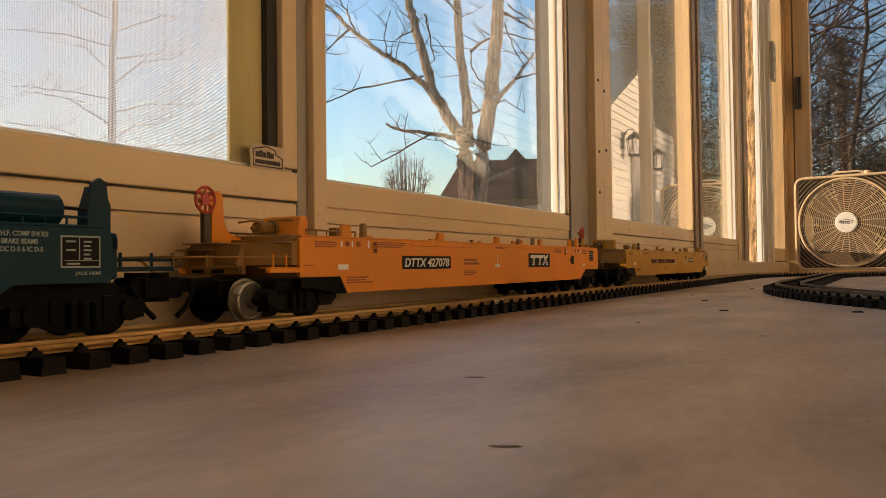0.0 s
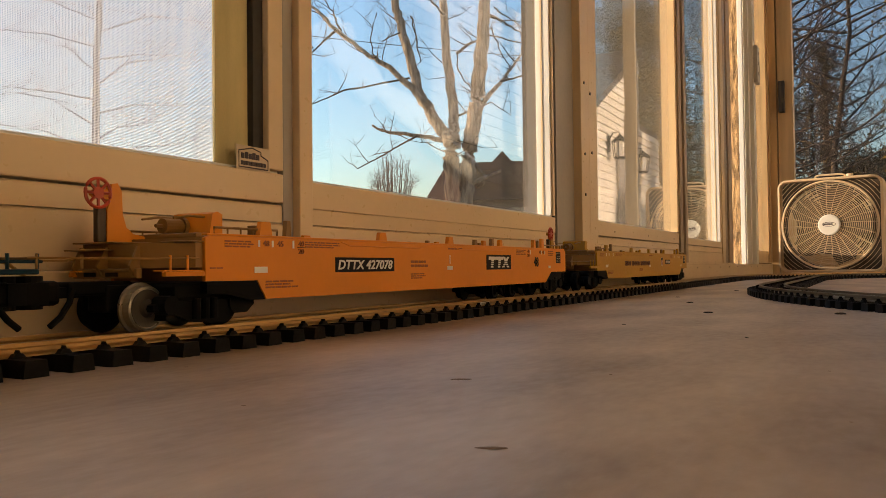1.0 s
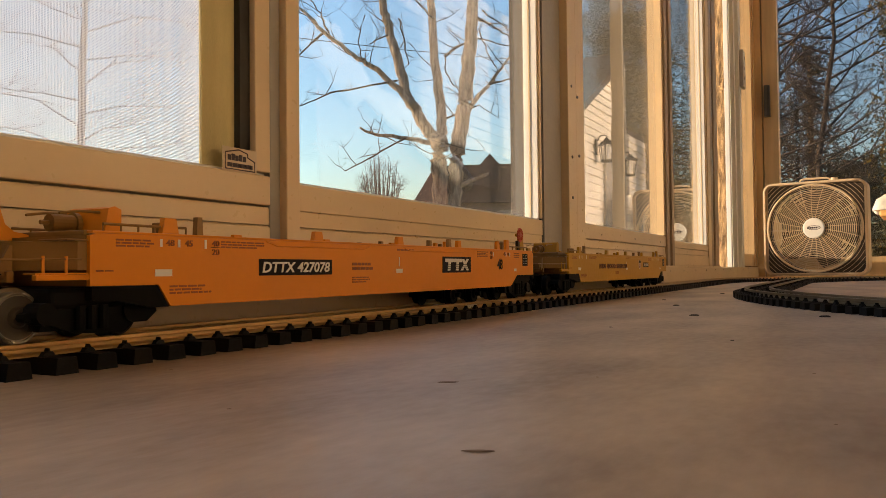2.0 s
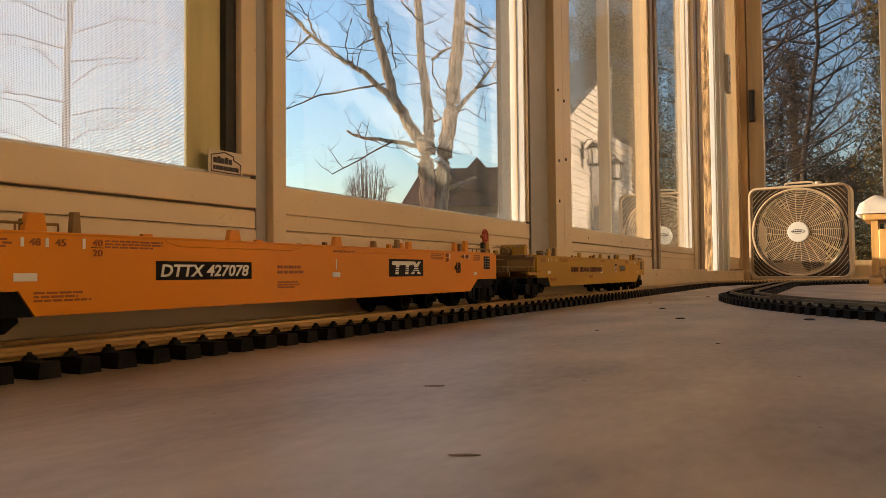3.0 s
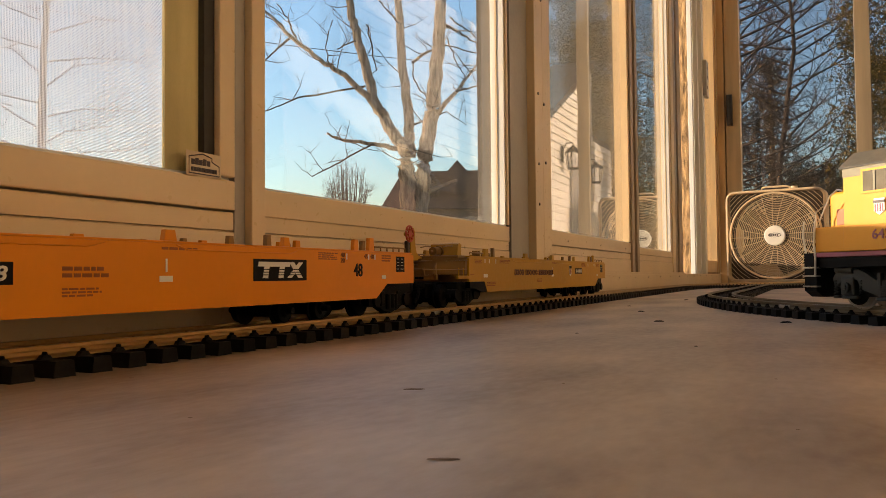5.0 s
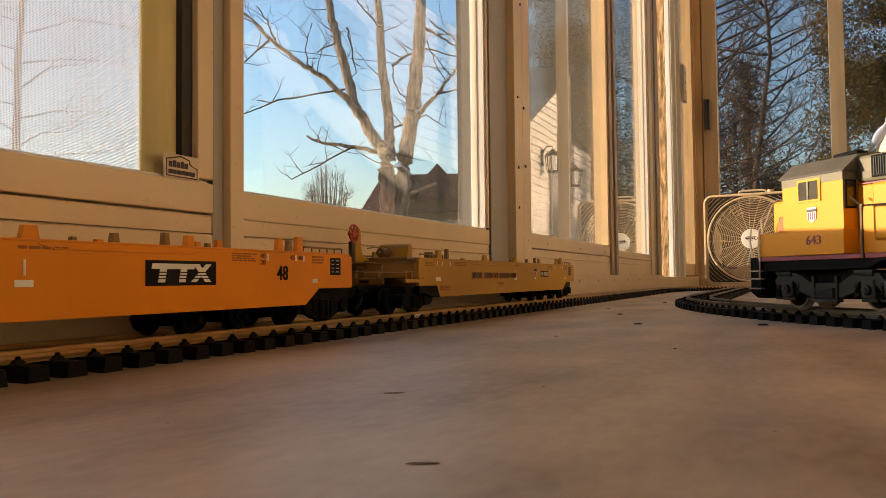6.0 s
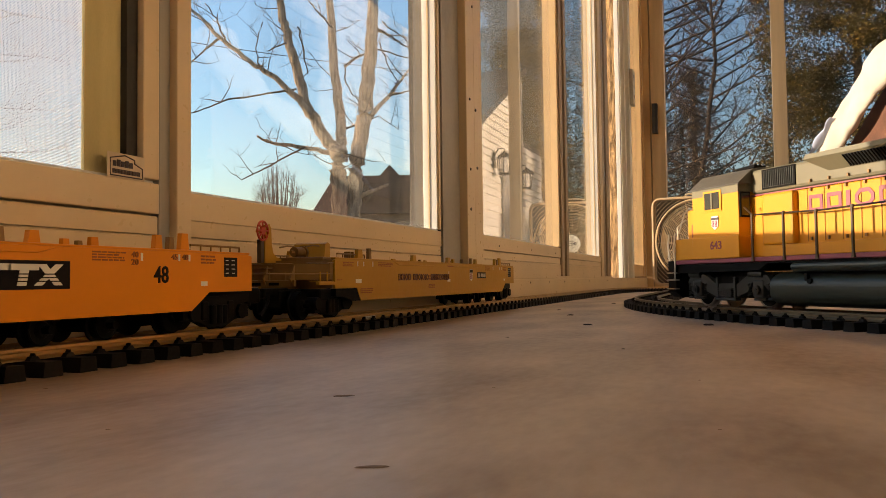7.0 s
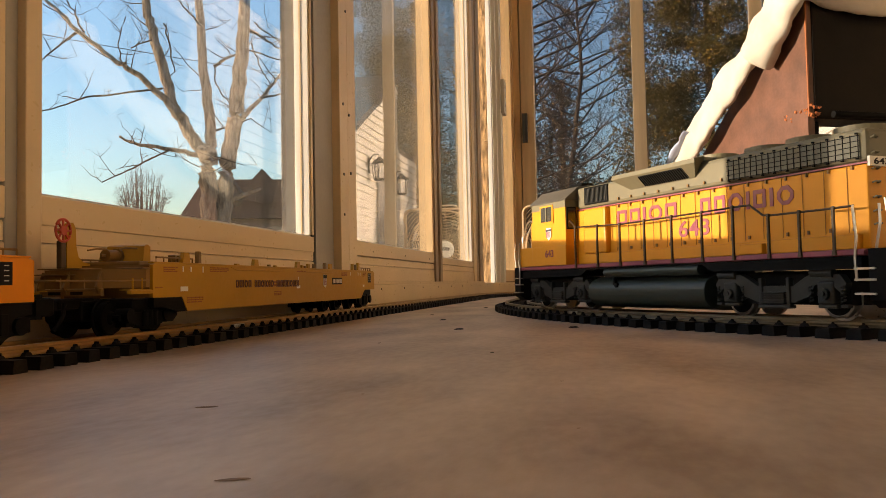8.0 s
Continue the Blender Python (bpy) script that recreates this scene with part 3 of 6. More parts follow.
bare_tree("bare_tree", (9.3, 12.0, 0), 52 - 90, limbs, 7, "slender bare tree seen through the insect screen", 9, M_GREYTWIG, (0.3, 0.9), mat_t=M_GREYTWIG)
limbs = []
for k in range(54):
    a = tr.uniform(-1, 1)
    limbs.append([(0, -0.3, 0.05), (a * 0.25, 1.6, 0.030), (a * 0.70, 3.0 + tr.uniform(-.4, .4), 0.016), (a * 0.92, 4.75 - 1.1 * a * a + tr.uniform(-.5, .2), 0.006)])
bare_tree("bare_tree", (27.3, 17.1, 0), 32.1 - 90, limbs, 6, "small rounded bare tree far off", 11, M_GREYTWIG, (0.2, 0.5), mat_t=M_GREYTWIG)
limbs = [[(a * 0.2, 0, 0.05), (a * 0.6, 3, 0.03), (a, 5.0 + 0.6 * (k % 3), 0.01)] for k, a in enumerate((-1.2, -0.6, -0.2, 0.3, 0.8))]
bare_tree("bare_tree", (22.0, 21.0, 0), 40 - 90, limbs, 7, "thin bare shrub far off beside the post", 12, M_TWIG, (0.4, 1.0))

# overhead wire
bm = bmesh.new()
tube(bm, [(6 + 30 * k / 12, 22 - 20 * k / 12, 7.0 + 1.3 * k / 12 - 0.8 * math.sin(math.pi * k / 12)) for k in range(13)], 0.012, 5)
tagged(mesh_ob("overhead_wire", bm, M_WIRE), "thin black overhead utility wire", "wire")

# neighbour's house with a dark roof
nb = tagged(empty("neighbour_house", pose(40.5, 20.0, -0.35, 0, 0, 25.8 - 90)), "brown shingled house behind the trees", "house")
boxpart("wall", (-2.1, 7.5, 0.0, 7.0, 0.0, 4.4), M_TANWALL, nb)
bm = bmesh.new()
prism(bm, [(-2.7, 4.25), (-1.4, 6.35), (8.0, 6.5), (8.0, 4.25)], "y", -0.5, 7.4)
part("roof", bm, M_ROOF, nb)
bm = bmesh.new()
prism(bm, [(0.1, 5.2), (1.7, 6.95), (3.3, 5.2)], "y", -0.9, 3.0)
part("dormer", bm, M_ROOF, nb)
bm = bmesh.new()
prism(bm, [(0.5, 5.1), (1.7, 6.4), (2.9, 5.1)], "y", -0.93, -0.9)
part("dormer_face", bm, M_ROOF, nb)
boxpart("window", (0.6, 1.4, -0.05, 0.02, 2.4, 3.6), M_GASKET, nb)
boxpart("window", (3.0, 4.0, -0.05, 0.02, 2.4, 3.6), M_GASKET, nb)

# own house wing: gable wall that faces the sun
hw = tagged(empty("house_wing"), "white clapboard gable wall lit by low sun", "house")
bm = bmesh.new()
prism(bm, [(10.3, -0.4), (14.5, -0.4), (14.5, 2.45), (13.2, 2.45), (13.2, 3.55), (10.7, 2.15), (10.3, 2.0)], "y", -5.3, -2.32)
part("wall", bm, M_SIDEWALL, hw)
for k in range(38):
    z0 = -0.3 + 0.115 * k
    lim = 0 if z0 < 2.0 else (z0 - 2.05) / 2.05 * 3.5
    bm = bmesh.new()
    end = 14.48 if z0 < 2.3 else 13.18
    if 10.4 + lim < end - 0.05:
        prism(bm, [(-2.318, z0), (-2.285, z0), (-2.312, z0 + 0.118), (-2.318, z0 + 0.118)], "x", 10.4 + lim, end)
        part("clapboard", bm, M_SIDING, hw)
bm = bmesh.new()
prism(bm, [(10.1, 1.98), (10.1, 2.08), (13.2, 3.72), (13.2, 3.60)], "y", -5.5, -2.24)
part("roof", bm, M_ROOF, hw)
bm = bmesh.new()
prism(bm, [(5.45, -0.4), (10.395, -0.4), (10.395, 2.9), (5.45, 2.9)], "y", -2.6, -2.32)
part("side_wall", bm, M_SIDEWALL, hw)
for k in range(14):
    z0 = 1.27 + 0.115 * k
    bm = bmesh.new()
    prism(bm, [(-2.318, z0), (-2.285, z0), (-2.312, z0 + 0.118), (-2.318, z0 + 0.118)], "x", 5.46, 10.39)
    part("clapboard", bm, M_SIDING, hw)
boxpart("door", (11.75, 12.35, -2.283, -2.25, -0.2, 1.85), M_GREY, hw, 0.01)


def lantern(x, z):
    ob = tagged(empty("wall_lantern", pose(x, -2.28, z)), "black metal carriage lantern on white siding", "wall lamp", "lanterns beside the door")
    bm = bmesh.new()
    box(bm, -0.05, 0.05, 0, 0.02, -0.12, 0.12, 0.004)
    tube(bm, [(0, 0.01, 0.05), (0, 0.08, 0.16), (0, 0.16, 0.16), (0, 0.17, 0.1)], 0.009, 6)
    part("bracket", bm, M_LAMPB, ob)
    bm = bmesh.new()
    bmesh.ops.create_cone(bm, cap_ends=True, segments=6, radius1=0.13, radius2=0.02, depth=0.1, matrix=Matrix.Translation((0, 0.17, 0.07)))
    bmesh.ops.create_cone(bm, cap_ends=True, segments=6, radius1=0.07, radius2=0.09, depth=0.03, matrix=Matrix.Translation((0, 0.17, -0.22)))
    for k in range(6):
        a = math.pi / 3 * k
        rod(bm, (0.105 * math.cos(a), 0.17 + 0.105 * math.sin(a), 0.03), (0.08 * math.cos(a), 0.17 + 0.08 * math.sin(a), -0.21), 0.007, 5)
    part("cage", bm, M_LAMPB, ob)
    bm = bmesh.new()
    rod(bm, (0, 0.17, 0.02), (0, 0.17, -0.2), 0.05, 10)
    part("glass", bm, M_VINYL, ob, "frosted lantern glass")


lantern(11.3, 1.85)
lantern(12.65, 1.78)

# a rough trunk close to the corner
bm = bmesh.new()
OX, OY = 6.75, 0.83
pts = [(OX + 0.01 * math.sin(k * 0.1), OY + 0.008 * math.cos(k * 0.2), -0.4 + 0.06 * k) for k in range(100)]
tube(bm, pts, [0.185 - 0.0004 * k for k in range(100)], 110)
for v in bm.verts:
    q = Vector((v.co.x * 34, v.co.y * 34, v.co.z * 7))
    f = 1 + 0.10 * (0.35 - abs(noise.noise(q)) * 2) + 0.03 * noise.noise(v.co * 60)
    v.co.x, v.co.y = OX + (v.co.x - OX) * f, OY + (v.co.y - OY) * f
ot = tagged(empty("oak_tree"), "thick trunk with sunlit furrowed bark near the corner", "tree")
part("trunk", bm, M_BARKO, ot, smooth=True)


def conifer(x, y, height, radius, seed, label, count=5200, low=0.5, m=None, leaf=(0.05, 0.13)):
    r = random.Random(seed)
    ob = tagged(empty("conifer_tree", pose(x, y, -0.35)), label, "tree")
    bm = bmesh.new()
    tube(bm, [(0, 0, 0), (0.05, 0, height * 0.5), (0, 0, height)], [0.16, 0.1, 0.02], 8)
    br = bmesh.new()
    verts, faces = [], []
    for k in range(130):
        z = low + (height - low) * (k / 130) ** 1.1
        ln = radius * (1 - 0.75 * (z / height)) * r.uniform(0.6, 1.15)
        a = r.uniform(0, 2 * math.pi)
        d = Vector((math.cos(a), math.sin(a), 0))
        tip = d * ln + Vector((0, 0, z + ln * r.uniform(-0.15, 0.4)))
        base = Vector((0, 0, z))
        tube(br, [base, base.lerp(tip, 0.5) + Vector((0, 0, -0.08)), tip], [0.025, 0.015, 0.005], 4)
        for q in range(count // 130):
            f = r.uniform(0.3, 1.08)
            c = base.lerp(tip, f) + Vector((r.gauss(0, 1), r.gauss(0, 1), r.gauss(0, 0.8))) * (0.16 + 0.05 * ln)
            s = r.uniform(*leaf)
            u = Vector((r.gauss(0, 1), r.gauss(0, 1), r.gauss(0, 1))).normalized() * s
            w = Vector((r.gauss(0, 1), r.gauss(0, 1), r.gauss(0, 1))).normalized() * s * 0.6
            i = len(verts)
            verts += [c - u, c + w, c + u, c - w]
            faces.append((i, i + 1, i + 2, i + 3))
    part("trunk", bm, M_BARK, ob)
    part("branches", br, M_TWIG, ob)
    me = bpy.data.meshes.new("needles")
    me.from_pydata(verts, [], faces)
    me.materials.append(m or M_NEEDLE)
    nd = new("needles", me)
    nd.parent = ob
    tagged(nd, kind="stuff")
    return ob


conifer(13.6, -0.75, 8, 0.5, 29, "narrow cedar tree, golden sunlight put into its rusty foliage", 26000, m=M_CEDAR, leaf=(0.012, 0.035))
conifer(24.0, -3.3, 14, 2.8, 22, "dense cedar tree, golden sunlight put into its rusty foliage", 170000, m=M_CEDAR, leaf=(0.020, 0.055))
conifer(27.0, -6.3, 14, 3.0, 27, "dense cedar tree, golden sunlight put into its rusty foliage", 120000, m=M_CEDAR, leaf=(0.025, 0.060))
conifer(27.0, 2.9, 7.5, 2.6, 24, "open pine tree behind the glass door", 15000, 1.0, leaf=(0.02, 0.055))
conifer(24.0, 1.0, 6.5, 1.7, 23, "open pine tree behind the glass door", 14000, 0.6, leaf=(0.02, 0.055))
conifer(23.0, 2.6, 2.6, 2.2, 25, "low dark pine behind the glass door", 26000, 0.2, leaf=(0.02, 0.05))
conifer(27.0, 6.8, 9.0, 3.0, 26, "far dark pine beside the neighbour's lawn", 110000, 0.2, leaf=(0.03, 0.065))
conifer(30.0, 0.0, 4.0, 4.0, 28, "far low evergreen behind the door", 30000, 0.2, leaf=(0.025, 0.06))


def hardwood(origin, turn, seed, height, trunk):
    """A bare woodland tree: a leaning stem and rising, forked limbs."""
    r = random.Random(seed)
    out = [[(0, -0.3, trunk), (-0.1, height * 0.3, trunk * 0.8), (0.25, height * 0.62, trunk * 0.5), (0.1, height, trunk * 0.15)]]
    for k in range(34):
        z0, sd = height * (0.12 + 0.75 * k / 34), (-1 if k % 2 else 1)
        ln, up = r.uniform(0.7, 2.2), r.uniform(0.3, 1.5)
        x0 = 0.25 * min(1, z0 / (height * 0.62)) - 0.05
        mid = (x0 + sd * ln * 0.45, z0 + up * 0.45)
        out.append([(x0, z0, 0.030), (*mid, 0.020), (x0 + sd * ln, z0 + up, 0.007)])
        out.append([(*mid, 0.014), (mid[0] + sd * ln * 0.2, mid[1] + up * 0.6, 0.009), (mid[0] + sd * ln * r.uniform(-0.1, 0.5), mid[1] + up * 1.3, 0.004)])
    bare_tree("bare_tree", origin, turn, out, 7, "bare grey hardwood tree among the pines", seed, M_GREYTWIG, (0.4, 1.2), mat_t=M_GREYTWIG)


hardwood((19.0, 0.55, 0), 1.7 - 90, 18, 8, 0.085)
hardwood((16.0, 1.6, 0), 5.5 - 90, 15, 8, 0.085)
hardwood((22.0, 1.9, 0), 5.0 - 90, 41, 8.5, 0.10)

# unseen shed added towards the sun to cast shade on the large tree's foot
sh_ = tagged(empty("garden_shed", pose(4.9, 23.3, -0.35, 0, 0, 18)), "unseen plain tan shed added to shade the large tree's foot", "shed")
boxpart("wall", (-1.4, 1.4, -1.0, 1.0, 0.0, 2.7), M_TANWALL, sh_)
bm = bmesh.new()
prism(bm, [(-1.2, 2.68), (1.2, 2.68), (0, 3.45)], "x", -1.5, 1.5)
part("roof", bm, M_ROOF, sh_)


# ---- model railway: track ----
RAIL_Z = 0.0175
OUT_Y, FAR_C, OUT_R = 0.441, (2.9, -0.759), 1.2
IN_C, IN_R = (1.823, -1.275), 1.454          # near curve of the inner loop
IN_Y = IN_C[1] + IN_R
IN_FAR_R = IN_Y - FAR_C[1]


def outer_path(s):
    """Place and heading along the outer track; s runs from the near end of its straight."""
    x = -0.9 + s
    if x < FAR_C[0]:
        return Vector((x, OUT_Y, 0)), 0.0
    a = (x - FAR_C[0]) / OUT_R
    return Vector((FAR_C[0] + OUT_R * math.sin(a), FAR_C[1] + OUT_R * math.cos(a), 0)), -a


IN_START = radians(100)
IN_ARC = IN_R * IN_START
IN_STRAIGHT = FAR_C[0] - IN_C[0]


def inner_path(s):
    if s < IN_ARC:
        a = IN_START - s / IN_R
        return Vector((IN_C[0] - IN_R * math.sin(a), IN_C[1] + IN_R * math.cos(a), 0)), a
    s -= IN_ARC
    if s < IN_STRAIGHT:
        return Vector((IN_C[0] + s, IN_Y, 0)), 0.0
    a = (s - IN_STRAIGHT) / IN_FAR_R
    return Vector((FAR_C[0] + IN_FAR_R * math.sin(a), FAR_C[1] + IN_FAR_R * math.cos(a), 0)), -a


def tie_mesh():
    bm = bmesh.new()
    # trapezoid sleeper, narrower on top
    prism(bm, [(-0.0075, 0.0), (0.0075, 0.0), (0.0062, 0.0095), (-0.0062, 0.0095)], "y", -0.046, 0.046)
    for y in (-0.0225, 0.0225):
        for s in (-1, 1):
            yy = y + s * 0.0062
            prism(bm, [(-0.0042, 0.0096), (0.0042, 0.0096), (0.0022, 0.0122), (0.0008, 0.0122), (0.0, 0.0142), (-0.0008, 0.0122), (-0.0022, 0.0122)], "y", yy - 0.002, yy + 0.002)
    me = bpy.data.meshes.new("tie")
    bm.to_mesh(me)
    bm.free()
    me.materials.append(M_TIE)
    return me


TIE = tie_mesh()
RAIL_PROFILE = ((-0.0036, 0.0096), (0.0036, 0.0096), (0.0036, 0.0106), (0.0011, 0.0122), (0.0011, 0.0142), (0.0022, 0.0152), (0.0022, 0.0172), (0.0016, 0.0175),
                (-0.0016, 0.0175), (-0.0022, 0.0172), (-0.0022, 0.0152), (-0.0011, 0.0142), (-0.0011, 0.0122), (-0.0036, 0.0106))


def track(name, path, length, label, rail_m, joints):
    ob = tagged(empty(name), label, "toy railway track")
    n = int(length / 0.0275)
    for off in (-0.0225, 0.0225):
        bm = bmesh.new()
        prev = None
        steps = int(length / 0.03)
        for k in range(steps + 1):
            p, a = path(length * k / steps)
            lf = Vector((-math.sin(a), math.cos(a), 0))
            ring = [bm.verts.new(p + lf * (off + u) + Vector((0, 0, z))) for u, z in RAIL_PROFILE]
            if prev:
                for j in range(len(ring)):
                    bm.faces.new((prev[j], ring[j], ring[(j + 1) % len(ring)], prev[(j + 1) % len(ring)]))
            prev = ring
        bmesh.ops.recalc_face_normals(bm, faces=bm.faces)
        part("rail", bm, rail_m, ob)
    r = random.Random(len(name))
    for k in range(n):
        p, a = path(0.0275 * (k + 0.5))
        o = new("tie", TIE)
        o.parent = ob
        o.matrix_local = Matrix.Translation(p) @ pose(0, 0, 0, 0, 0, math.degrees(a) + r.uniform(-1.6, 1.6))
    for s in joints:
        p, a = path(s)
        for off in (-0.0225, 0.0225):
            bm = bmesh.new()
            for sd_ in (-1, 1):
                yy = off + sd_ * 0.0028
                box(bm, -0.014, 0.014, yy - 0.0012, yy + 0.0012, 0.0107, 0.0145, 0.0004)
                for q in (-0.008, 0.008):
                    rod(bm, (q, yy - 0.0018, 0.0126), (q, yy + 0.0018, 0.0126), 0.0011, 6)
            j = part("rail_joiner", bm, M_STEEL, ob, "bright metal rail joiner")
            j.matrix_local = Matrix.Translation(p) @ pose(0, 0, 0, 0, 0, math.degrees(a))
    return ob


track("railway_track", outer_path, 3.8 + OUT_R * 1.9, "brass railed toy track with black sleepers along the windows", M_RAIL, (0.55, 1.77, 2.99))
track("railway_track", inner_path, IN_ARC + IN_STRAIGHT + IN_FAR_R * 1.9, "dull railed toy track curving across the floor", M_RAIL2, (0.9, 1.84, 2.3))


# ---- running gear ----
SPIN = []


def wheelset(parent, x, y0, gauge=0.045, r=0.0148, name="wheelset", m=None, plate=None, far=None):
    """Two wheels on an axle, built about the axle so that it can turn."""
    bm = bmesh.new()
    rod(bm, (0, -0.034, 0), (0, 0.034, 0), 0.003, 8)
    rod(bm, (0, -0.012, 0), (0, 0.012, 0), 0.0055, 10)
    ws = part(name, bm, M_BLACK, parent)
    for s in (-1, 1):
        y = s * gauge / 2
        bm = bmesh.new()
        rod(bm, (0, y - s * 0.0035, 0), (0, y + s * 0.0025, 0), r, 32)
        rod(bm, (0, y - s * 0.0052, 0), (0, y - s * 0.0034, 0), r + 0.0022, 32)
        tube(bm, [(r * 0.93 * math.cos(2 * math.pi * k / 32), y + s * 0.0026, r * 0.93 * math.sin(2 * math.pi * k / 32)) for k in range(32)], 0.0008, 5, True)
        part("wheel", bm, far if far and s > 0 else m or M_WHEEL, ws, "bright turned metal wheel" if m is None and not (far and s > 0) else "")
        bm = bmesh.new()
        rod(bm, (0, y + s * 0.0024, 0), (0, y + s * 0.0029, 0), r * 0.84, 28)
        rod(bm, (0, y + s * 0.0028, 0), (0, y + s * 0.0052, 0), 0.0062, 20, 0.0045)
        part("wheel_plate", bm, plate or (M_BLACK if m or (far and s > 0) else M_PLATE), ws)
    ws.location = (x, y0, RAIL_Z + r)
    SPIN.append((ws, x, y0, r))
    return ws


def freight_bogie(parent, xc, half, lat=0.034):
    """Two axles between cast side frames."""
    for s in (-1, 1):
        y = s * lat
        bm = bmesh.new()
        z = RAIL_Z
        prism(bm, [(xc - half - 0.012, z + 0.020), (xc - half - 0.012, z + 0.010), (xc - half + 0.008, z + 0.008), (xc - 0.013, z + 0.0035), (xc + 0.013, z + 0.0035),
                   (xc + half - 0.008, z + 0.008), (xc + half + 0.012, z + 0.010), (xc + half + 0.012, z + 0.020), (xc + 0.016, z + 0.028), (xc - 0.016, z + 0.028)], "y", y - 0.004, y + 0.004)
        for q in (-1, 1):
            rod(bm, (xc + q * half, y - 0.007, z + 0.0148), (xc + q * half, y + 0.007, z + 0.0148), 0.0065, 12)
            rod(bm, (xc + q * 0.0075, y + s * 0.0052, z + 0.006), (xc + q * 0.0075, y + s * 0.0052, z + 0.021), 0.0032, 10)
            box(bm, xc + q * half * 0.55 - 0.004, xc + q * half * 0.55 + 0.004, y - 0.0055, y + 0.0055, z + 0.009, z + 0.024, 0.001)
        rod(bm, (xc, y + s * 0.0055, z + 0.006), (xc, y + s * 0.0055, z + 0.021), 0.003, 10)
        part("side_frame", bm, M_BLACK, parent)
    bm = bmesh.new()
    box(bm, xc - 0.011, xc + 0.011, -0.03, 0.03, RAIL_Z + 0.012, RAIL_Z + 0.03, 0.002)
    part("bolster", bm, M_BLACK, parent)
    wheelset(parent, xc - half, 0, m=M_BLACK)
    wheelset(parent, xc + half, 0, m=M_BLACK)


HALF = 0.047      # half width of the cars
WELL_X = 0.0085   # how far the well stands behind the car's own zero
END_PARTS = ("platform", "tread_plate", "end_sill", "stand_bracket", "cut_lever", "handrail", "rail_pin", "corner_step", "brake_mast", "chain_box", "brake_wheel",
             "coupler", "wheelset", "centre_frame", "axle_guard")


def brake_wheel(parent, x, y, z, m):
    bm = bmesh.new()
    tube(bm, [(x + 0.0100 * math.cos(a), y, z + 0.0100 * math.sin(a)) for a in [2 * math.pi * k / 24 for k in range(24)]], 0.0012, 6, True)
    wheel = part("brake_wheel", bm, m, parent, "spoked red brake wheel")
    bm = bmesh.new()
    rod(bm, (x, y - 0.001, z), (x, y + 0.001, z), 0.0042, 14)
    part("hub", bm, m, wheel)
    for k in range(8):
        a = 2 * math.pi * k / 8
        bm = bmesh.new()
        rod(bm, (x + 0.0036 * math.cos(a), y, z + 0.0036 * math.sin(a)), (x + 0.0100 * math.cos(a), y, z + 0.0100 * math.sin(a)), 0.0011, 5)
        part("spoke", bm, m, wheel)
    return wheel


def coupler(parent, x, d):
    """Knuckle coupler reaching towards d, with its shank and a hanging air hose."""
    bm = bmesh.new()
    box(bm, min(x, x - d * 0.045), max(x, x - d * 0.045), -0.006, 0.006, 0.0405, 0.0475, 0.001)
    rod(bm, (x, 0.002, 0.0345), (x, 0.002, 0.0545), 0.0080, 16)
    box(bm, min(x, x - d * 0.014), max(x, x - d * 0.014), -0.0095, 0.0095, 0.0365, 0.0515, 0.003)
    prism(bm, [(x - d * 0.004, -0.0115), (x + d * 0.009, -0.0095), (x + d * 0.010, -0.003), (x - d * 0.004, -0.002)], "z", 0.0375, 0.0505)
    cp = part("coupler", bm, M_BLACK, parent)
    bm = bmesh.new()
    tube(bm, [(x - d * 0.018, -0.014, 0.0460), (x - d * 0.014, -0.0165, 0.0380), (x - d * 0.008, -0.0170, 0.0300), (x - d * 0.001, -0.0165, 0.0245)], 0.0019, 7)
    part("air_hose", bm, M_BLACK, cp)


def text_bars(parent, x0, x1, z0, z1, rows, m, y=-HALF - 0.0003, seed=1, ragged=True):
    r = random.Random(seed)
    hgt = (z1 - z0) / rows
    for k in range(rows):
        bm = bmesh.new()
        xe = x1 - (r.uniform(0, 0.3) * (x1 - x0) if ragged else 0)
        x = x0
        while x < xe:
            w = min(r.uniform(0.003, 0.008), xe - x + 0.0005)
            box(bm, x, x + w, y, y + 0.0004, z1 - hgt * (k + 0.8), z1 - hgt * (k + 0.2))
            x += w + 0.0012
        part("print_line", bm, m, parent)


def ring_shape(bm, x0, x1, z0, z1, y, stroke, cut):
    """A flat closed ring with cut corners."""
    loops = []
    for g in (0.0, stroke):
        a, b, c, d = x0 + g, x1 - g, z0 + g, z1 - g
        k = cut * min(b - a, d - c)
        pts = [(a + k, c), (b - k, c), (b, c + k), (b, d - k), (b - k, d), (a + k, d), (a, d - k), (a, c + k)]
        loops.append([[bm.verts.new((px, yy, pz)) for px, pz in pts] for yy in (y - 0.0003, y + 0.0003)])
    (o0, o1), (i0, i1) = loops
    for q in range(8):
        w = (q + 1) % 8
        for A, B in ((o0, i0), (i0, i1), (i1, o1), (o1, o0)):
            bm.faces.new((A[q], A[w], B[w], B[q]))
    bmesh.ops.recalc_face_normals(bm, faces=bm.faces)


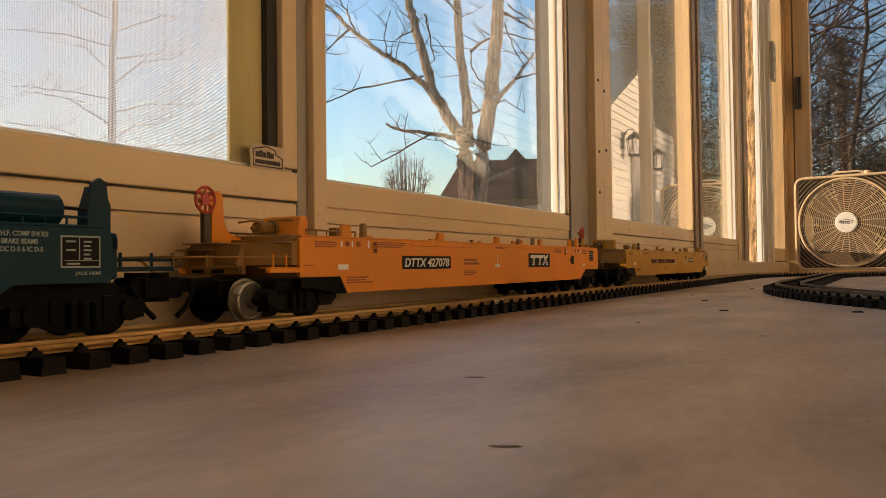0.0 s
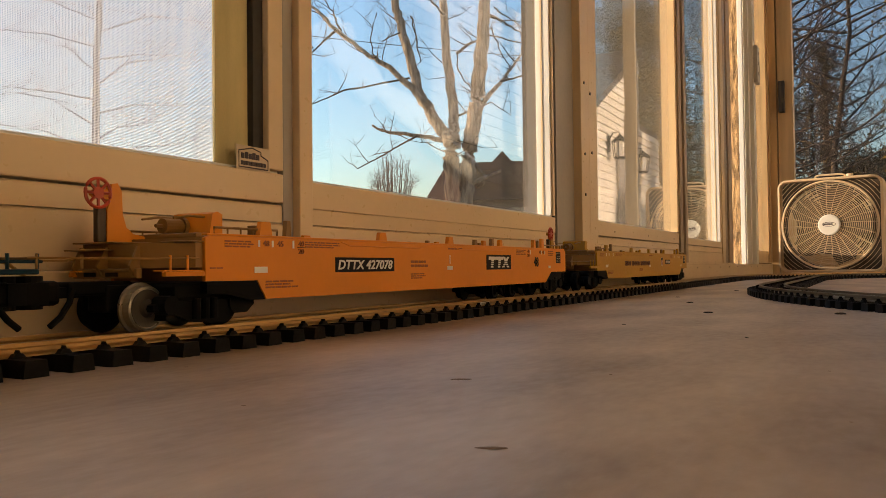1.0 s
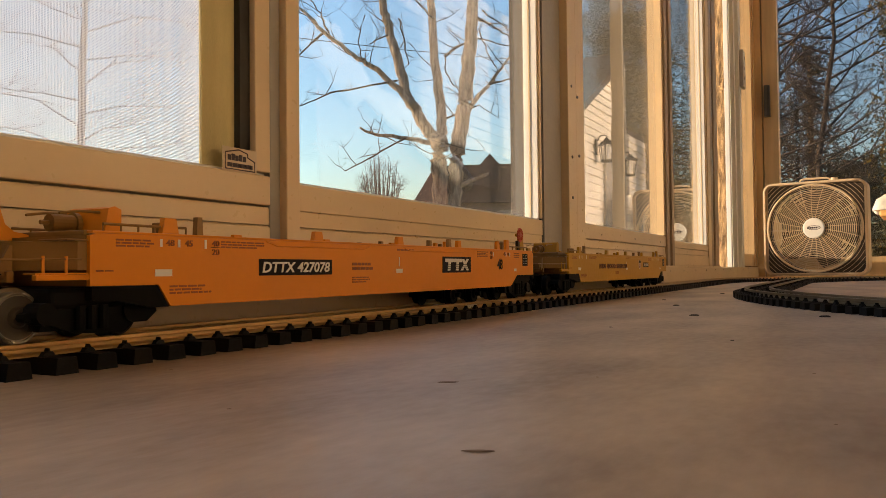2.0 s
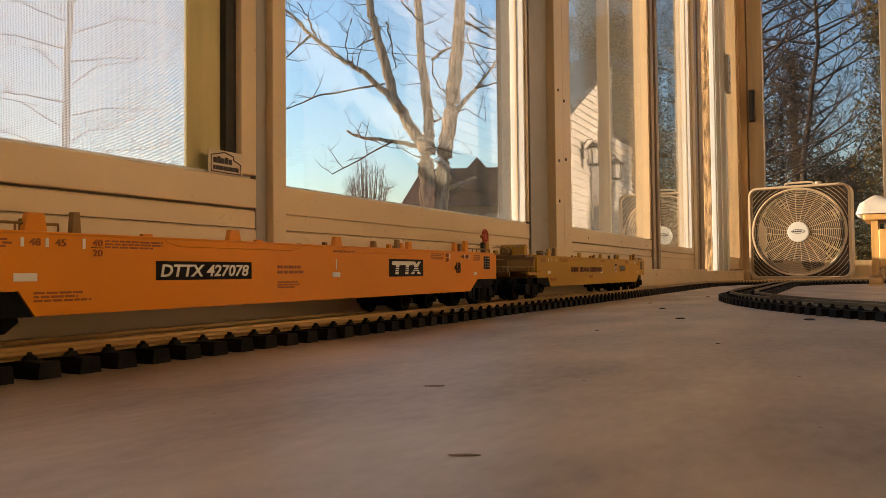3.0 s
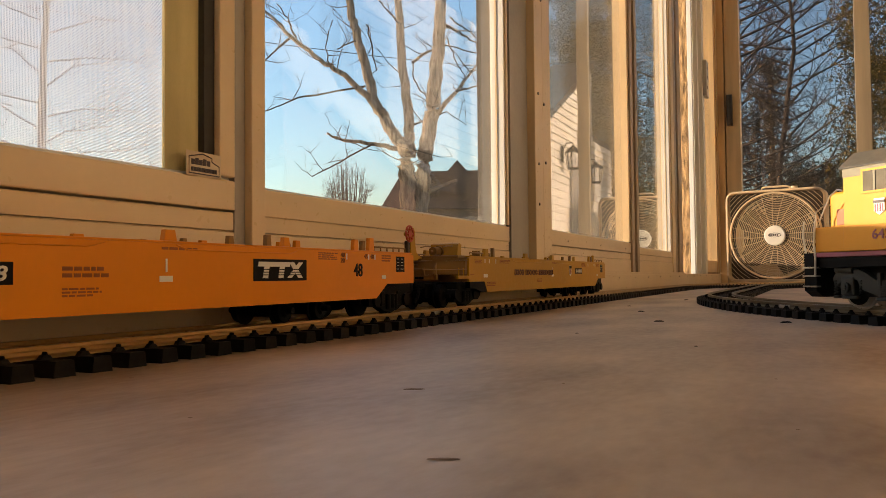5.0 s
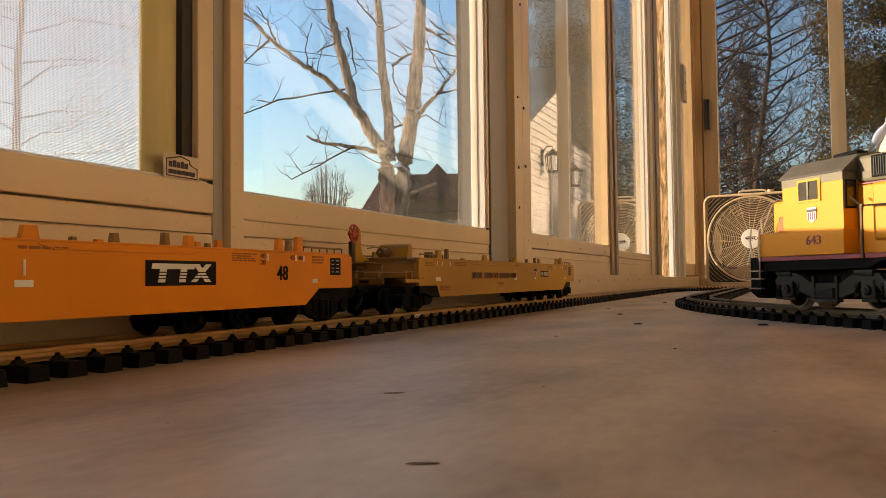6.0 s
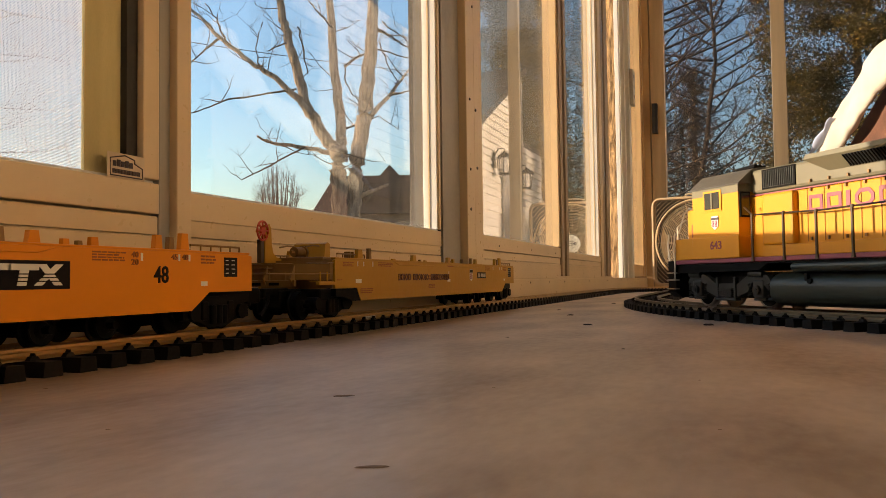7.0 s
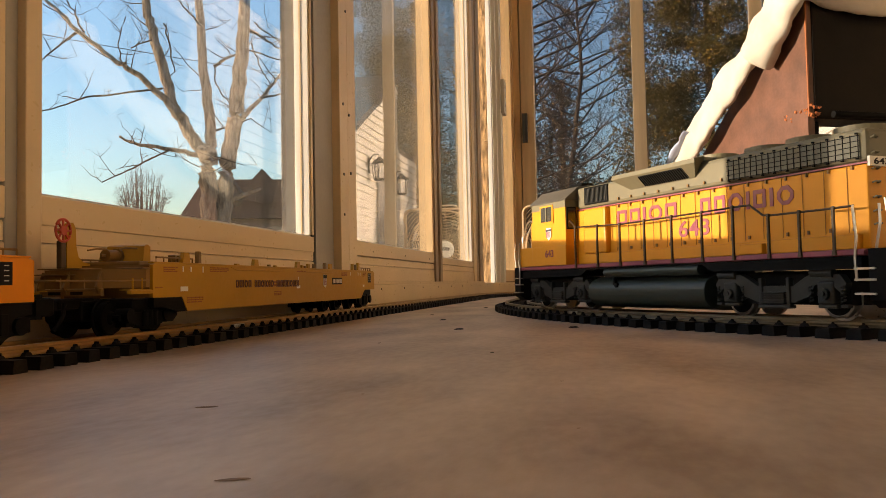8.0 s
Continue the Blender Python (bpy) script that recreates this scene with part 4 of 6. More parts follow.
def blocks(parent, x0, x1, z0, z1, words, m, y):
    """Unlettered print: a ring (o), a box ring (n) or a bar (i) for each character; a space parts the words."""
    wide = {"o": 1.1, "n": 0.95, "i": 0.42, " ": 0.8}
    w = (x1 - x0) / sum(wide[c] for c in words)
    x = x0
    for c in words:
        step = w * wide[c]
        if c != " ":
            bm = bmesh.new()
            a, b, t = x + w * 0.11, x + step - w * 0.11, min(w * 0.21, (z1 - z0) * 0.22)
            if c == "i":
                box(bm, a, b, y - 0.0003, y + 0.0003, z0, z1)
            else:
                ring_shape(bm, a, b, z0, z1, y, t, 0.32 if c == "o" else 0.06)
            part("print_block", bm, m, parent)
        x += step


def well_car(name, label, body_m, deck_m, pole_m, livery):
    """A low container car. Local x = 0 at the near end of the well, which is 0.7125 long; the platform reaches to -0.115."""
    ob = tagged(empty(name), label, "toy railway car", "toy freight train")
    L = 0.7125
    outline = [(0.0, 0.0494), (0.051, 0.0494), (0.061, 0.0352), (0.632, 0.0352), (0.654, 0.0494), (L, 0.0494), (L, 0.079), (L - 0.006, 0.0805), (0.004, 0.0805), (0.0, 0.079)]
    for s in (-1, 1):
        bm = bmesh.new()
        prism(bm, outline, "y", s * HALF - (0.003 if s > 0 else 0), s * HALF + (0.003 if s < 0 else 0))
        part("side_wall", bm, body_m, ob)
        bm = bmesh.new()
        box(bm, 0.002, L - 0.002, s * (HALF - 0.006), s * (HALF - 0.0005), 0.0806, 0.0822, 0.0005)
        part("top_chord", bm, body_m, ob)
        bm = bmesh.new()
        for k in range(2):
            a, b = ((0.155, 0.30), (0.36, 0.50))[k]
            tube(bm, [(a, s * (HALF + 0.0004), 0.0795), (a + 0.012, s * (HALF + 0.0004), 0.0765), (b - 0.012, s * (HALF + 0.0004), 0.0765), (b, s * (HALF + 0.0004), 0.0795)], 0.0005, 4)
        part("pressed_rib", bm, body_m, ob)
        bm = bmesh.new()
        prism(bm, [(0.001, 0.049), (0.05, 0.049), (0.0595, 0.035), (0.045, 0.035), (0.02, 0.040), (0.001, 0.041)], "y", s * HALF * 0.94 - 0.003, s * HALF * 0.94 + 0.003)
        part("side_skirt", bm, M_BLACK, ob)
        for xk, wk, hk in ((0.055, 0.014, 0.010), (0.085, 0.006, 0.012), (0.216, 0.013, 0.0075), (0.350, 0.012, 0.0075), (0.415, 0.006, 0.006), (0.46, 0.006, 0.0085), (0.482, 0.009, 0.0075), (0.592, 0.008, 0.010), (0.607, 0.006, 0.009), (0.62, 0.01, 0.0125)):
            bm = bmesh.new()
            prism(bm, [(xk, 0.0823), (xk + wk, 0.0823), (xk + wk * 0.85, 0.0823 + hk), (xk + wk * 0.15, 0.0823 + hk)], "y", s * (HALF - 0.005), s * (HALF - 0.001))
            part("container_guide", bm, body_m if wk > 0.0065 else deck_m, ob)
        for a, b in ((0.012, 0.078), (0.635, 0.700)):
            bm = bmesh.new()
            tube(bm, [(a, s * (HALF - 0.004), 0.0805), (a, s * (HALF - 0.004), 0.0865), (b, s * (HALF - 0.004), 0.0865), (b, s * (HALF - 0.004), 0.0805)], 0.0009, 5)
            for k in range(1, 5):
                rod(bm, (a + (b - a) * k / 5, s * (HALF - 0.004), 0.081), (a + (b - a) * k / 5, s * (HALF - 0.004), 0.0865), 0.0007, 5)
            part("grab_rail", bm, deck_m, ob)
    boxpart("well_floor", (0.06, 0.632, -HALF + 0.0035, HALF - 0.0035, 0.0355, 0.0385), body_m, ob)
    for xa, xb in ((0.0, 0.06), (0.654, L)):
        boxpart("end_deck", (xa, xb, -HALF + 0.0035, HALF - 0.0035, 0.076, 0.0795), deck_m, ob)
    boxpart("end_wall", (0.0, 0.003, -HALF + 0.0035, HALF - 0.0035, 0.0495, 0.0758), deck_m, ob)
    boxpart("end_wall", (L - 0.003, L, -HALF + 0.0035, HALF - 0.0035, 0.0495, 0.0758), deck_m, ob)
    # platform over the bogie: a raked panel, the brake stand, its end sill and treads
    bm = bmesh.new()
    prism(bm, [(0.0083, -0.0445), (0.002, -0.0445), (-0.017, -0.012), (-0.017, 0.044), (0.0083, 0.0445)], "z", 0.0588, 0.0755)
    part("platform", bm, deck_m, ob)
    for dims in ((-0.024, 0.0082, 0.004, 0.046, 0.0758, 0.0768), (-0.030, -0.0172, 0.012, 0.047, 0.0708, 0.0718), (-0.006, 0.0082, -0.046, -0.020, 0.0758, 0.0768)):
        boxpart("tread_plate", dims, deck_m, ob, 0.0004)
    bm = bmesh.new()
    box(bm, -0.022, -0.0175, -0.016, 0.048, 0.0520, 0.0585, 0.0006)
    box(bm, -0.0235, -0.0215, -0.014, 0.046, 0.0566, 0.0582, 0.0004)
    sill = part("end_sill", bm, deck_m, ob)
    for ya, yb in ((0.002, 0.014), (0.024, 0.036)):
        boxpart("slot", (-0.0226, -0.0219, ya, yb, 0.0532, 0.0560), M_BLACK, sill)
    for yy in (-0.013, 0.019, 0.044):
        bm = bmesh.new()
        prism(bm, [(-0.021, 0.0520), (-0.0172, 0.0520), (-0.0172, 0.0735), (-0.0188, 0.0735), (-0.026, 0.0600)], "y", yy - 0.001, yy + 0.001)
        part("stand_bracket", bm, deck_m, ob)
    bm = bmesh.new()
    rod(bm, (-0.112, -0.044, 0.0645), (-0.112, 0.044, 0.0645), 0.0009, 6)
    tube(bm, [(-0.112, 0.0, 0.0645), (-0.100, 0.0, 0.0620), (-0.088, 0.002, 0.0540)], 0.0010, 6)
    part("cut_lever", bm, deck_m, ob)
    for s in (-1, 1):
        bm = bmesh.new()
        tube(bm, [(-0.118, s * 0.044, 0.0645), (-0.030, s * 0.0445, 0.0645), (-0.022, s * 0.0455, 0.0650), (0.004, s * 0.0455, 0.0650)], 0.0007, 5)
        for q in (-0.112, -0.084):
            rod(bm, (q, s * 0.044, 0.0585), (q, s * 0.044, 0.0665), 0.0007, 5)
        part("handrail", bm, deck_m, ob)
        for q in (-0.0205, -0.0060):
            bm = bmesh.new()
            rod(bm, (q, s * 0.0455, 0.0562), (q, s * 0.0455, 0.0668), 0.0009, 6)
            part("rail_pin", bm, pole_m, ob)
        bm = bmesh.new()
        box(bm, -0.026, 0.0078, s * 0.0455 - 0.002, s * 0.0455 + 0.002, 0.0530, 0.0562, 0.0005)
        box(bm, -0.026, 0.0078, min(s * 0.036, s * 0.0465), max(s * 0.036, s * 0.0465), 0.0563, 0.0572, 0.0002)
        part("corner_step", bm, body_m, ob)
    # brake mast, wheel and cylinder on the end deck
    bm = bmesh.new()
    prism(bm, [(-0.012, 0.0769), (0.020, 0.0769), (0.020, 0.0818), (0.010, 0.0835), (0.004, 0.088), (0.001, 0.097), (0.000, 0.114), (-0.0035, 0.119), (-0.008, 0.118), (-0.010, 0.104), (-0.012, 0.100)], "y", 0.0250, 0.0310)
    rod(bm, (-0.0225, 0.0210, 0.1105), (-0.0225, 0.0285, 0.1105), 0.002, 8)
    prism(bm, [(-0.0225, 0.1080), (-0.008, 0.1065), (-0.008, 0.1145), (-0.0225, 0.1130)], "y", 0.0255, 0.0285)
    part("brake_mast", bm, pole_m, ob)
    boxpart("chain_box", (-0.0195, -0.0122, 0.0255, 0.0305, 0.0769, 0.1020), M_BROWNRAIL, ob, 0.001, "dark brake chain housing")
    brake_wheel(ob, -0.0225, 0.0210, 0.1105, M_RED)
    bm = bmesh.new()
    rod(bm, (0.016, 0.012, 0.0895), (0.033, 0.012, 0.0895), 0.0056, 16)
    rod(bm, (0.0325, 0.012, 0.0895), (0.036, 0.012, 0.0895), 0.0072, 16)
    rod(bm, (0.010, 0.012, 0.0895), (0.016, 0.012, 0.0895), 0.0015, 6)
    part("brake_cylinder", bm, deck_m, ob)
    bm = bmesh.new()
    tube(bm, [(0.010, -0.006, 0.0945), (0.024, -0.006, 0.0965), (0.040, -0.006, 0.0965)], 0.0009, 5)
    tube(bm, [(0.010, 0.026, 0.0945), (0.024, 0.026, 0.0965), (0.040, 0.026, 0.0965)], 0.0009, 5)
    for q in (0.068, 0.0755):
        box(bm, q, q + 0.003, -0.030, -0.022, 0.0806, 0.0905, 0.0005)
    box(bm, 0.012, 0.066, -0.026, 0.034, 0.0797, 0.0835, 0.001)
    part("valve_box", bm, deck_m, ob)
    bm = bmesh.new()
    prism(bm, [(0.037, 0.0836), (0.050, 0.0836), (0.050, 0.0985), (0.045, 0.1005), (0.040, 0.0990)], "y", -0.014, 0.026)
    part("cylinder_bracket", bm, pole_m, ob)
    # couplers and running gear
    coupler(ob, -0.086, -1)
    wheelset(ob, -0.0215, 0, m=None if body_m is M_ORANGE else M_BLACK, far=M_BLACK)
    wheelset(ob, 0.046, 0, m=M_BLACK)
    bm = bmesh.new()
    box(bm, -0.040, 0.045, -0.010, 0.010, 0.030, 0.048, 0.002)
    box(bm, -0.066, -0.018, -0.008, 0.008, 0.0415, 0.0505, 0.002)
    box(bm, -0.012, 0.056, -0.040, 0.040, 0.036, 0.0488, 0.003)
    prism(bm, [(-0.016, 0.024), (0.012, 0.024), (0.02, 0.036), (-0.012, 0.040)], "y", -0.036, 0.036)
    part("centre_frame", bm, M_BLACK, ob)
    for s in (-1, 1):
        bm = bmesh.new()
        prism(bm, [(-0.020, 0.036), (-0.012, 0.028), (0.006, 0.022), (0.026, 0.0205), (0.040, 0.026), (0.058, 0.026), (0.066, 0.032), (0.064, 0.040), (0.048, 0.042), (0.036, 0.046), (0.006, 0.046), (-0.008, 0.040)], "y", s * 0.034 - 0.004, s * 0.034 + 0.004)
        rod(bm, (-0.014, s * 0.034 - 0.006, 0.034), (-0.014, s * 0.034 + 0.007, 0.034), 0.0065, 14)
        rod(bm, (0.046, s * 0.034 - 0.006, 0.034), (0.046, s * 0.034 + 0.007, 0.034), 0.0075, 14)
        for q in (0.008, 0.016, 0.024):
            rod(bm, (q, s * 0.039, 0.024), (q, s * 0.039, 0.038), 0.0032, 10)
        part("axle_guard", bm, M_BLACK, ob)
    for xk in (0.520, 0.575):
        wheelset(ob, xk, 0, r=0.0105, m=M_BLACK)
    bm = bmesh.new()
    prism(bm, [(0.640, 0.040), (0.657, 0.049), (L + 0.012, 0.049), (L + 0.012, 0.040), (0.66, 0.036)], "y", -0.036, 0.036)
    part("underframe", bm, M_BLACK, ob)
    if body_m is not M_TEAL:
        freight_bogie(ob, 0.6765, 0.0315)
    livery(ob, L)
    # the well and its print sit a little further along than the end platform
    for part_ob in ob.children_recursive:
        top = part_ob if part_ob.parent == ob else part_ob.parent
        kind_name = top.name.split(".")[0]
        if body_m is M_TEAL:
            shift = 0.0 if kind_name in ("lettering", "data_plate", "plate_border", "print_line") else 0.005
        else:
            shift = WELL_X
        if kind_name not in END_PARTS:
            part_ob.data.transform(Matrix.Translation((shift, 0, 0)))
    return ob


def common_print(ob, seed, ink):
    y = -HALF - 0.0003
    for x, z0, z1 in ((0.052, 0.0735, 0.0785), (0.067, 0.0735, 0.0785), (0.091, 0.073, 0.079), (0.576, 0.073, 0.0785), (0.616, 0.0735, 0.0785), (0.628, 0.0735, 0.0785)):
        boxpart("white_mark", (x, x + 0.002, y, y + 0.0004, z0, z1), M_WHITE, ob)
    text_bars(ob, 0.018, 0.047, 0.0725, 0.078, 3, ink, seed=seed)
    text_bars(ob, 0.107, 0.155, 0.0735, 0.079, 3, ink, seed=seed + 1)
    text_bars(ob, 0.060, 0.098, 0.0425, 0.049, 3, ink, seed=seed + 2)
    text_bars(ob, 0.270, 0.308, 0.057, 0.065, 2, ink, seed=seed + 3)
    text_bars(ob, 0.270, 0.298, 0.046, 0.052, 3, ink, seed=seed + 4)
    text_bars(ob, 0.531, 0.564, 0.072, 0.079, 4, ink, seed=seed + 5)
    text_bars(ob, 0.643, 0.663, 0.0715, 0.079, 3, ink, seed=seed + 6)
    text_bars(ob, 0.004, 0.018, 0.0575, 0.0590, 1, ink, seed=seed + 7)
    text_bars(ob, 0.347, 0.385, 0.0755, 0.0785, 1, ink, seed=seed + 8)
    boxpart("placard", (0.048, 0.062, y, y + 0.0004, 0.0545, 0.059), M_WHITE, ob)
    boxpart("placard", (0.345, 0.357, y, y + 0.0004, 0.0545, 0.0585), M_WHITE, ob)
    boxpart("white_mark", (0.3505, 0.352, y, y + 0.0004, 0.061, 0.070), M_WHITE, ob)
    boxpart("placard", (0.643, 0.651, y, y + 0.0004, 0.0545, 0.058), M_WHITE, ob)
    pl = boxpart("data_plate", (0.673, 0.691, y, y + 0.0004, 0.0615, 0.0775), M_DECAL, ob)
    for k in range(4):
        boxpart("print_line", (0.6750, 0.6785, y - 0.0003, y, 0.0747 - k * .0035, 0.0753 - k * .0035), M_WHITE, pl)
        boxpart("print_line", (0.6830, 0.6875, y - 0.0003, y, 0.0747 - k * .0035, 0.0753 - k * .0035), M_WHITE, pl)


def livery_orange(ob, L):
    y = -HALF - 0.0004
    common_print(ob, 3, M_BROWNINK)
    sg = boxpart("number_board", (0.1465, 0.2390, y, y + 0.0005, 0.0540, 0.0665), M_DECAL, ob, 0, "black number board with cream characters")
    lettering("DTTX 427078", 0.0084, 0.0855, side(0.19275, y - 0.0001, 0.06025), M_WHITE, sg, shear=0.18, bold=0.02)
    lg = boxpart("logo_board", (0.4420, 0.5125, y, y + 0.0005, 0.0540, 0.0715), M_DECAL, ob, 0, "black board with a striped cream emblem")
    for k in range(2):
        xa = 0.447 + 0.020 * k
        bm = bmesh.new()
        prism(bm, [(xa, 0.0655), (xa + 0.001, 0.0693), (xa + 0.022, 0.0693), (xa + 0.0215, 0.0655)], "y", y - 0.0003, y)
        prism(bm, [(xa + 0.006, 0.0563), (xa + 0.008, 0.0655), (xa + 0.0145, 0.0655), (xa + 0.0125, 0.0563)], "y", y - 0.0003, y)
        part("emblem_shape", bm, M_WHITE, lg)
    bm = bmesh.new()
    prism(bm, [(0.485, 0.0563), (0.491, 0.0563), (0.507, 0.0693), (0.501, 0.0693)], "y", y - 0.0003, y)
    prism(bm, [(0.500, 0.0563), (0.5065, 0.0563), (0.494, 0.0693), (0.4875, 0.0693)], "y", y - 0.0004, y - 0.0001)
    part("emblem_shape", bm, M_WHITE, lg)
    for k in range(3):
        boxpart("emblem_stripe", (0.448, 0.504, y - 0.0006, y - 0.0004, 0.0585 + 0.0022 * k, 0.0592 + 0.0022 * k), M_DECAL, lg)
    lettering("48", 0.0125, 0.0155, side(0.597, y, 0.0632), M_DECAL, ob)
    for t, x, z in (("48", 0.0605, 0.0762), ("45", 0.0765, 0.0762), ("40", 0.1015, 0.0768), ("20", 0.1015, 0.0708), ("40", 0.570, 0.0772), ("20", 0.570, 0.072), ("45", 0.6115, 0.0765), ("48", 0.6235, 0.0765)):
        lettering(t, 0.0042, 0.0068, side(x, y, z), M_BROWNINK, ob)
    boxpart("fraction_bar", (0.097, 0.106, y, y + 0.0004, 0.0737, 0.0741), M_DECAL, ob)


def livery_yellow(ob, L):
    y = -HALF - 0.0004
    common_print(ob, 33, M_BROWNINK)
    blocks(ob, 0.165, 0.352, 0.0570, 0.0655, "nnion nnoioio inninnonni", M_DKINK, y)
    bm = bmesh.new()
    prism(bm, [(0.448, 0.0735), (0.448, 0.0585), (0.455, 0.0545), (0.462, 0.0585), (0.462, 0.0735)], "y", y, y + 0.0004)
    sh = part("shield", bm, M_WHITE, ob, "red and white shield emblem")
    boxpart("shield_band", (0.448, 0.462, y - 0.0003, y, 0.068, 0.073), M_DECAL, sh)
    for k in range(3):
        boxpart("shield_stripe", (0.4495 + .0042 * k, 0.4515 + .0042 * k, y - 0.0003, y, 0.0582, 0.0675), M_LRED, sh)
    nb_ = boxpart("number_board", (0.487, 0.533, y, y + 0.0005, 0.0590, 0.0690), M_DECAL, ob)
    blocks(nb_, 0.490, 0.530, 0.0612, 0.0668, "nn nnonn", M_WHITE, y - 0.0003)


def livery_teal(ob, L):
    y = -HALF - 0.0003
    for words, xa, xb, z in (("INCH H.F. COMP SHOES", 0.643, 0.678, 0.0763), ("NO 24 BRAKE BEAMS", 0.642, 0.672, 0.0722), ("SPRG 7 OC D-5 6 IC D-5", 0.640, 0.675, 0.0681)):
        lettering(words, 0.0027, xb - xa, side((xa + xb) / 2, y, z), M_FADED, ob)
    pl = boxpart("data_plate", (0.6865, 0.7095, y, y + 0.0004, 0.0590, 0.0750), M_DECAL, ob)
    boxpart("plate_border", (0.6855, 0.7105, y + 0.0002, y + 0.0005, 0.0580, 0.0760), M_FADED, ob)
    for k in range(5):
        if k in (0, 2):
            boxpart("print_line", (0.6885, 0.6945, y - 0.0003, y, 0.0722 - k * .0024, 0.0732 - k * .0024), M_FADED, pl)
        boxpart("print_line", (0.6995, 0.7045 - 0.001 * (k % 2), y - 0.0003, y, 0.0722 - k * .0024, 0.0732 - k * .0024), M_FADED, pl)
    boxpart("plate_line", (0.6965, 0.697, y - 0.0003, y, 0.0625, 0.0748), M_FADED, pl)
    boxpart("plate_line", (0.6875, 0.709, y - 0.0003, y, 0.0618, 0.0622), M_FADED, pl)
    boxpart("print_line", (0.689, 0.697, y - 0.0003, y, 0.0598, 0.0608), M_FADED, pl)
    lettering("JACK HERE", 0.0023, 0.0165, side(0.7025, y, 0.0547), M_FADED, ob)
    text_bars(ob, 0.610, 0.655, 0.0515, 0.054, 1, M_FADED, seed=63)
    bm = bmesh.new()
    rod(bm, (0.600, 0.0, 0.0935), (0.709, 0.0, 0.0935), 0.0095, 20)
    part("air_tank", bm, M_TEAL, ob, "dark blue cylindrical tank")
    bm = bmesh.new()
    prism(bm, [(0.738, 0.0586), (0.758, 0.0586), (0.758, 0.100), (0.756, 0.104), (0.755, 0.115), (0.750, 0.1176), (0.745, 0.114), (0.741, 0.098)], "y", 0.012, 0.016)
    prism(bm, [(0.740, 0.0586), (0.752, 0.0586), (0.752, 0.100), (0.751, 0.112), (0.747, 0.112), (0.742, 0.096)], "y", 0.0162, 0.024)
    part("end_stanchion", bm, M_TEAL, ob)
    bm = bmesh.new()
    rod(bm, (0.709, 0.004, 0.096), (0.744, 0.016, 0.096), 0.0011, 6)
    part("brake_rod", bm, M_BLACK, ob)
    bm = bmesh.new()
    box(bm, L + 0.0002, L + 0.006, -0.046, 0.046, 0.051, 0.0785, 0.002)
    box(bm, L, L + 0.055, -0.038, 0.038, 0.0555, 0.0585, 0.0008)
    tube(bm, [(L, -0.04, 0.0625), (L + 0.055, -0.04, 0.0625)], 0.0009, 5)
    for q in (0.012, 0.035, 0.052):
        rod(bm, (L + q, -0.04, 0.0585), (L + q, -0.04, 0.067), 0.0011, 5)
    box(bm, L, L + 0.006, -0.046, -0.034, 0.068, 0.076, 0.001)
    part("end_platform", bm, M_TEAL, ob)
    freight_bogie(ob, L - 0.012, 0.031)
    coupler(ob, L + 0.063, 1)


car_orange = well_car("container_car", "orange plastic model container car with black number board", M_ORANGE, M_ODARK, M_ORANGE, livery_orange)
car_yellow = well_car("container_car", "dull yellow plastic model container car, last of the train", M_YELLOW, M_YDARK, M_YELLOW, livery_yellow)
car_teal = well_car("container_car", "dark teal plastic model container car with white data print", M_TEAL, M_TEAL, M_TEAL, livery_teal)


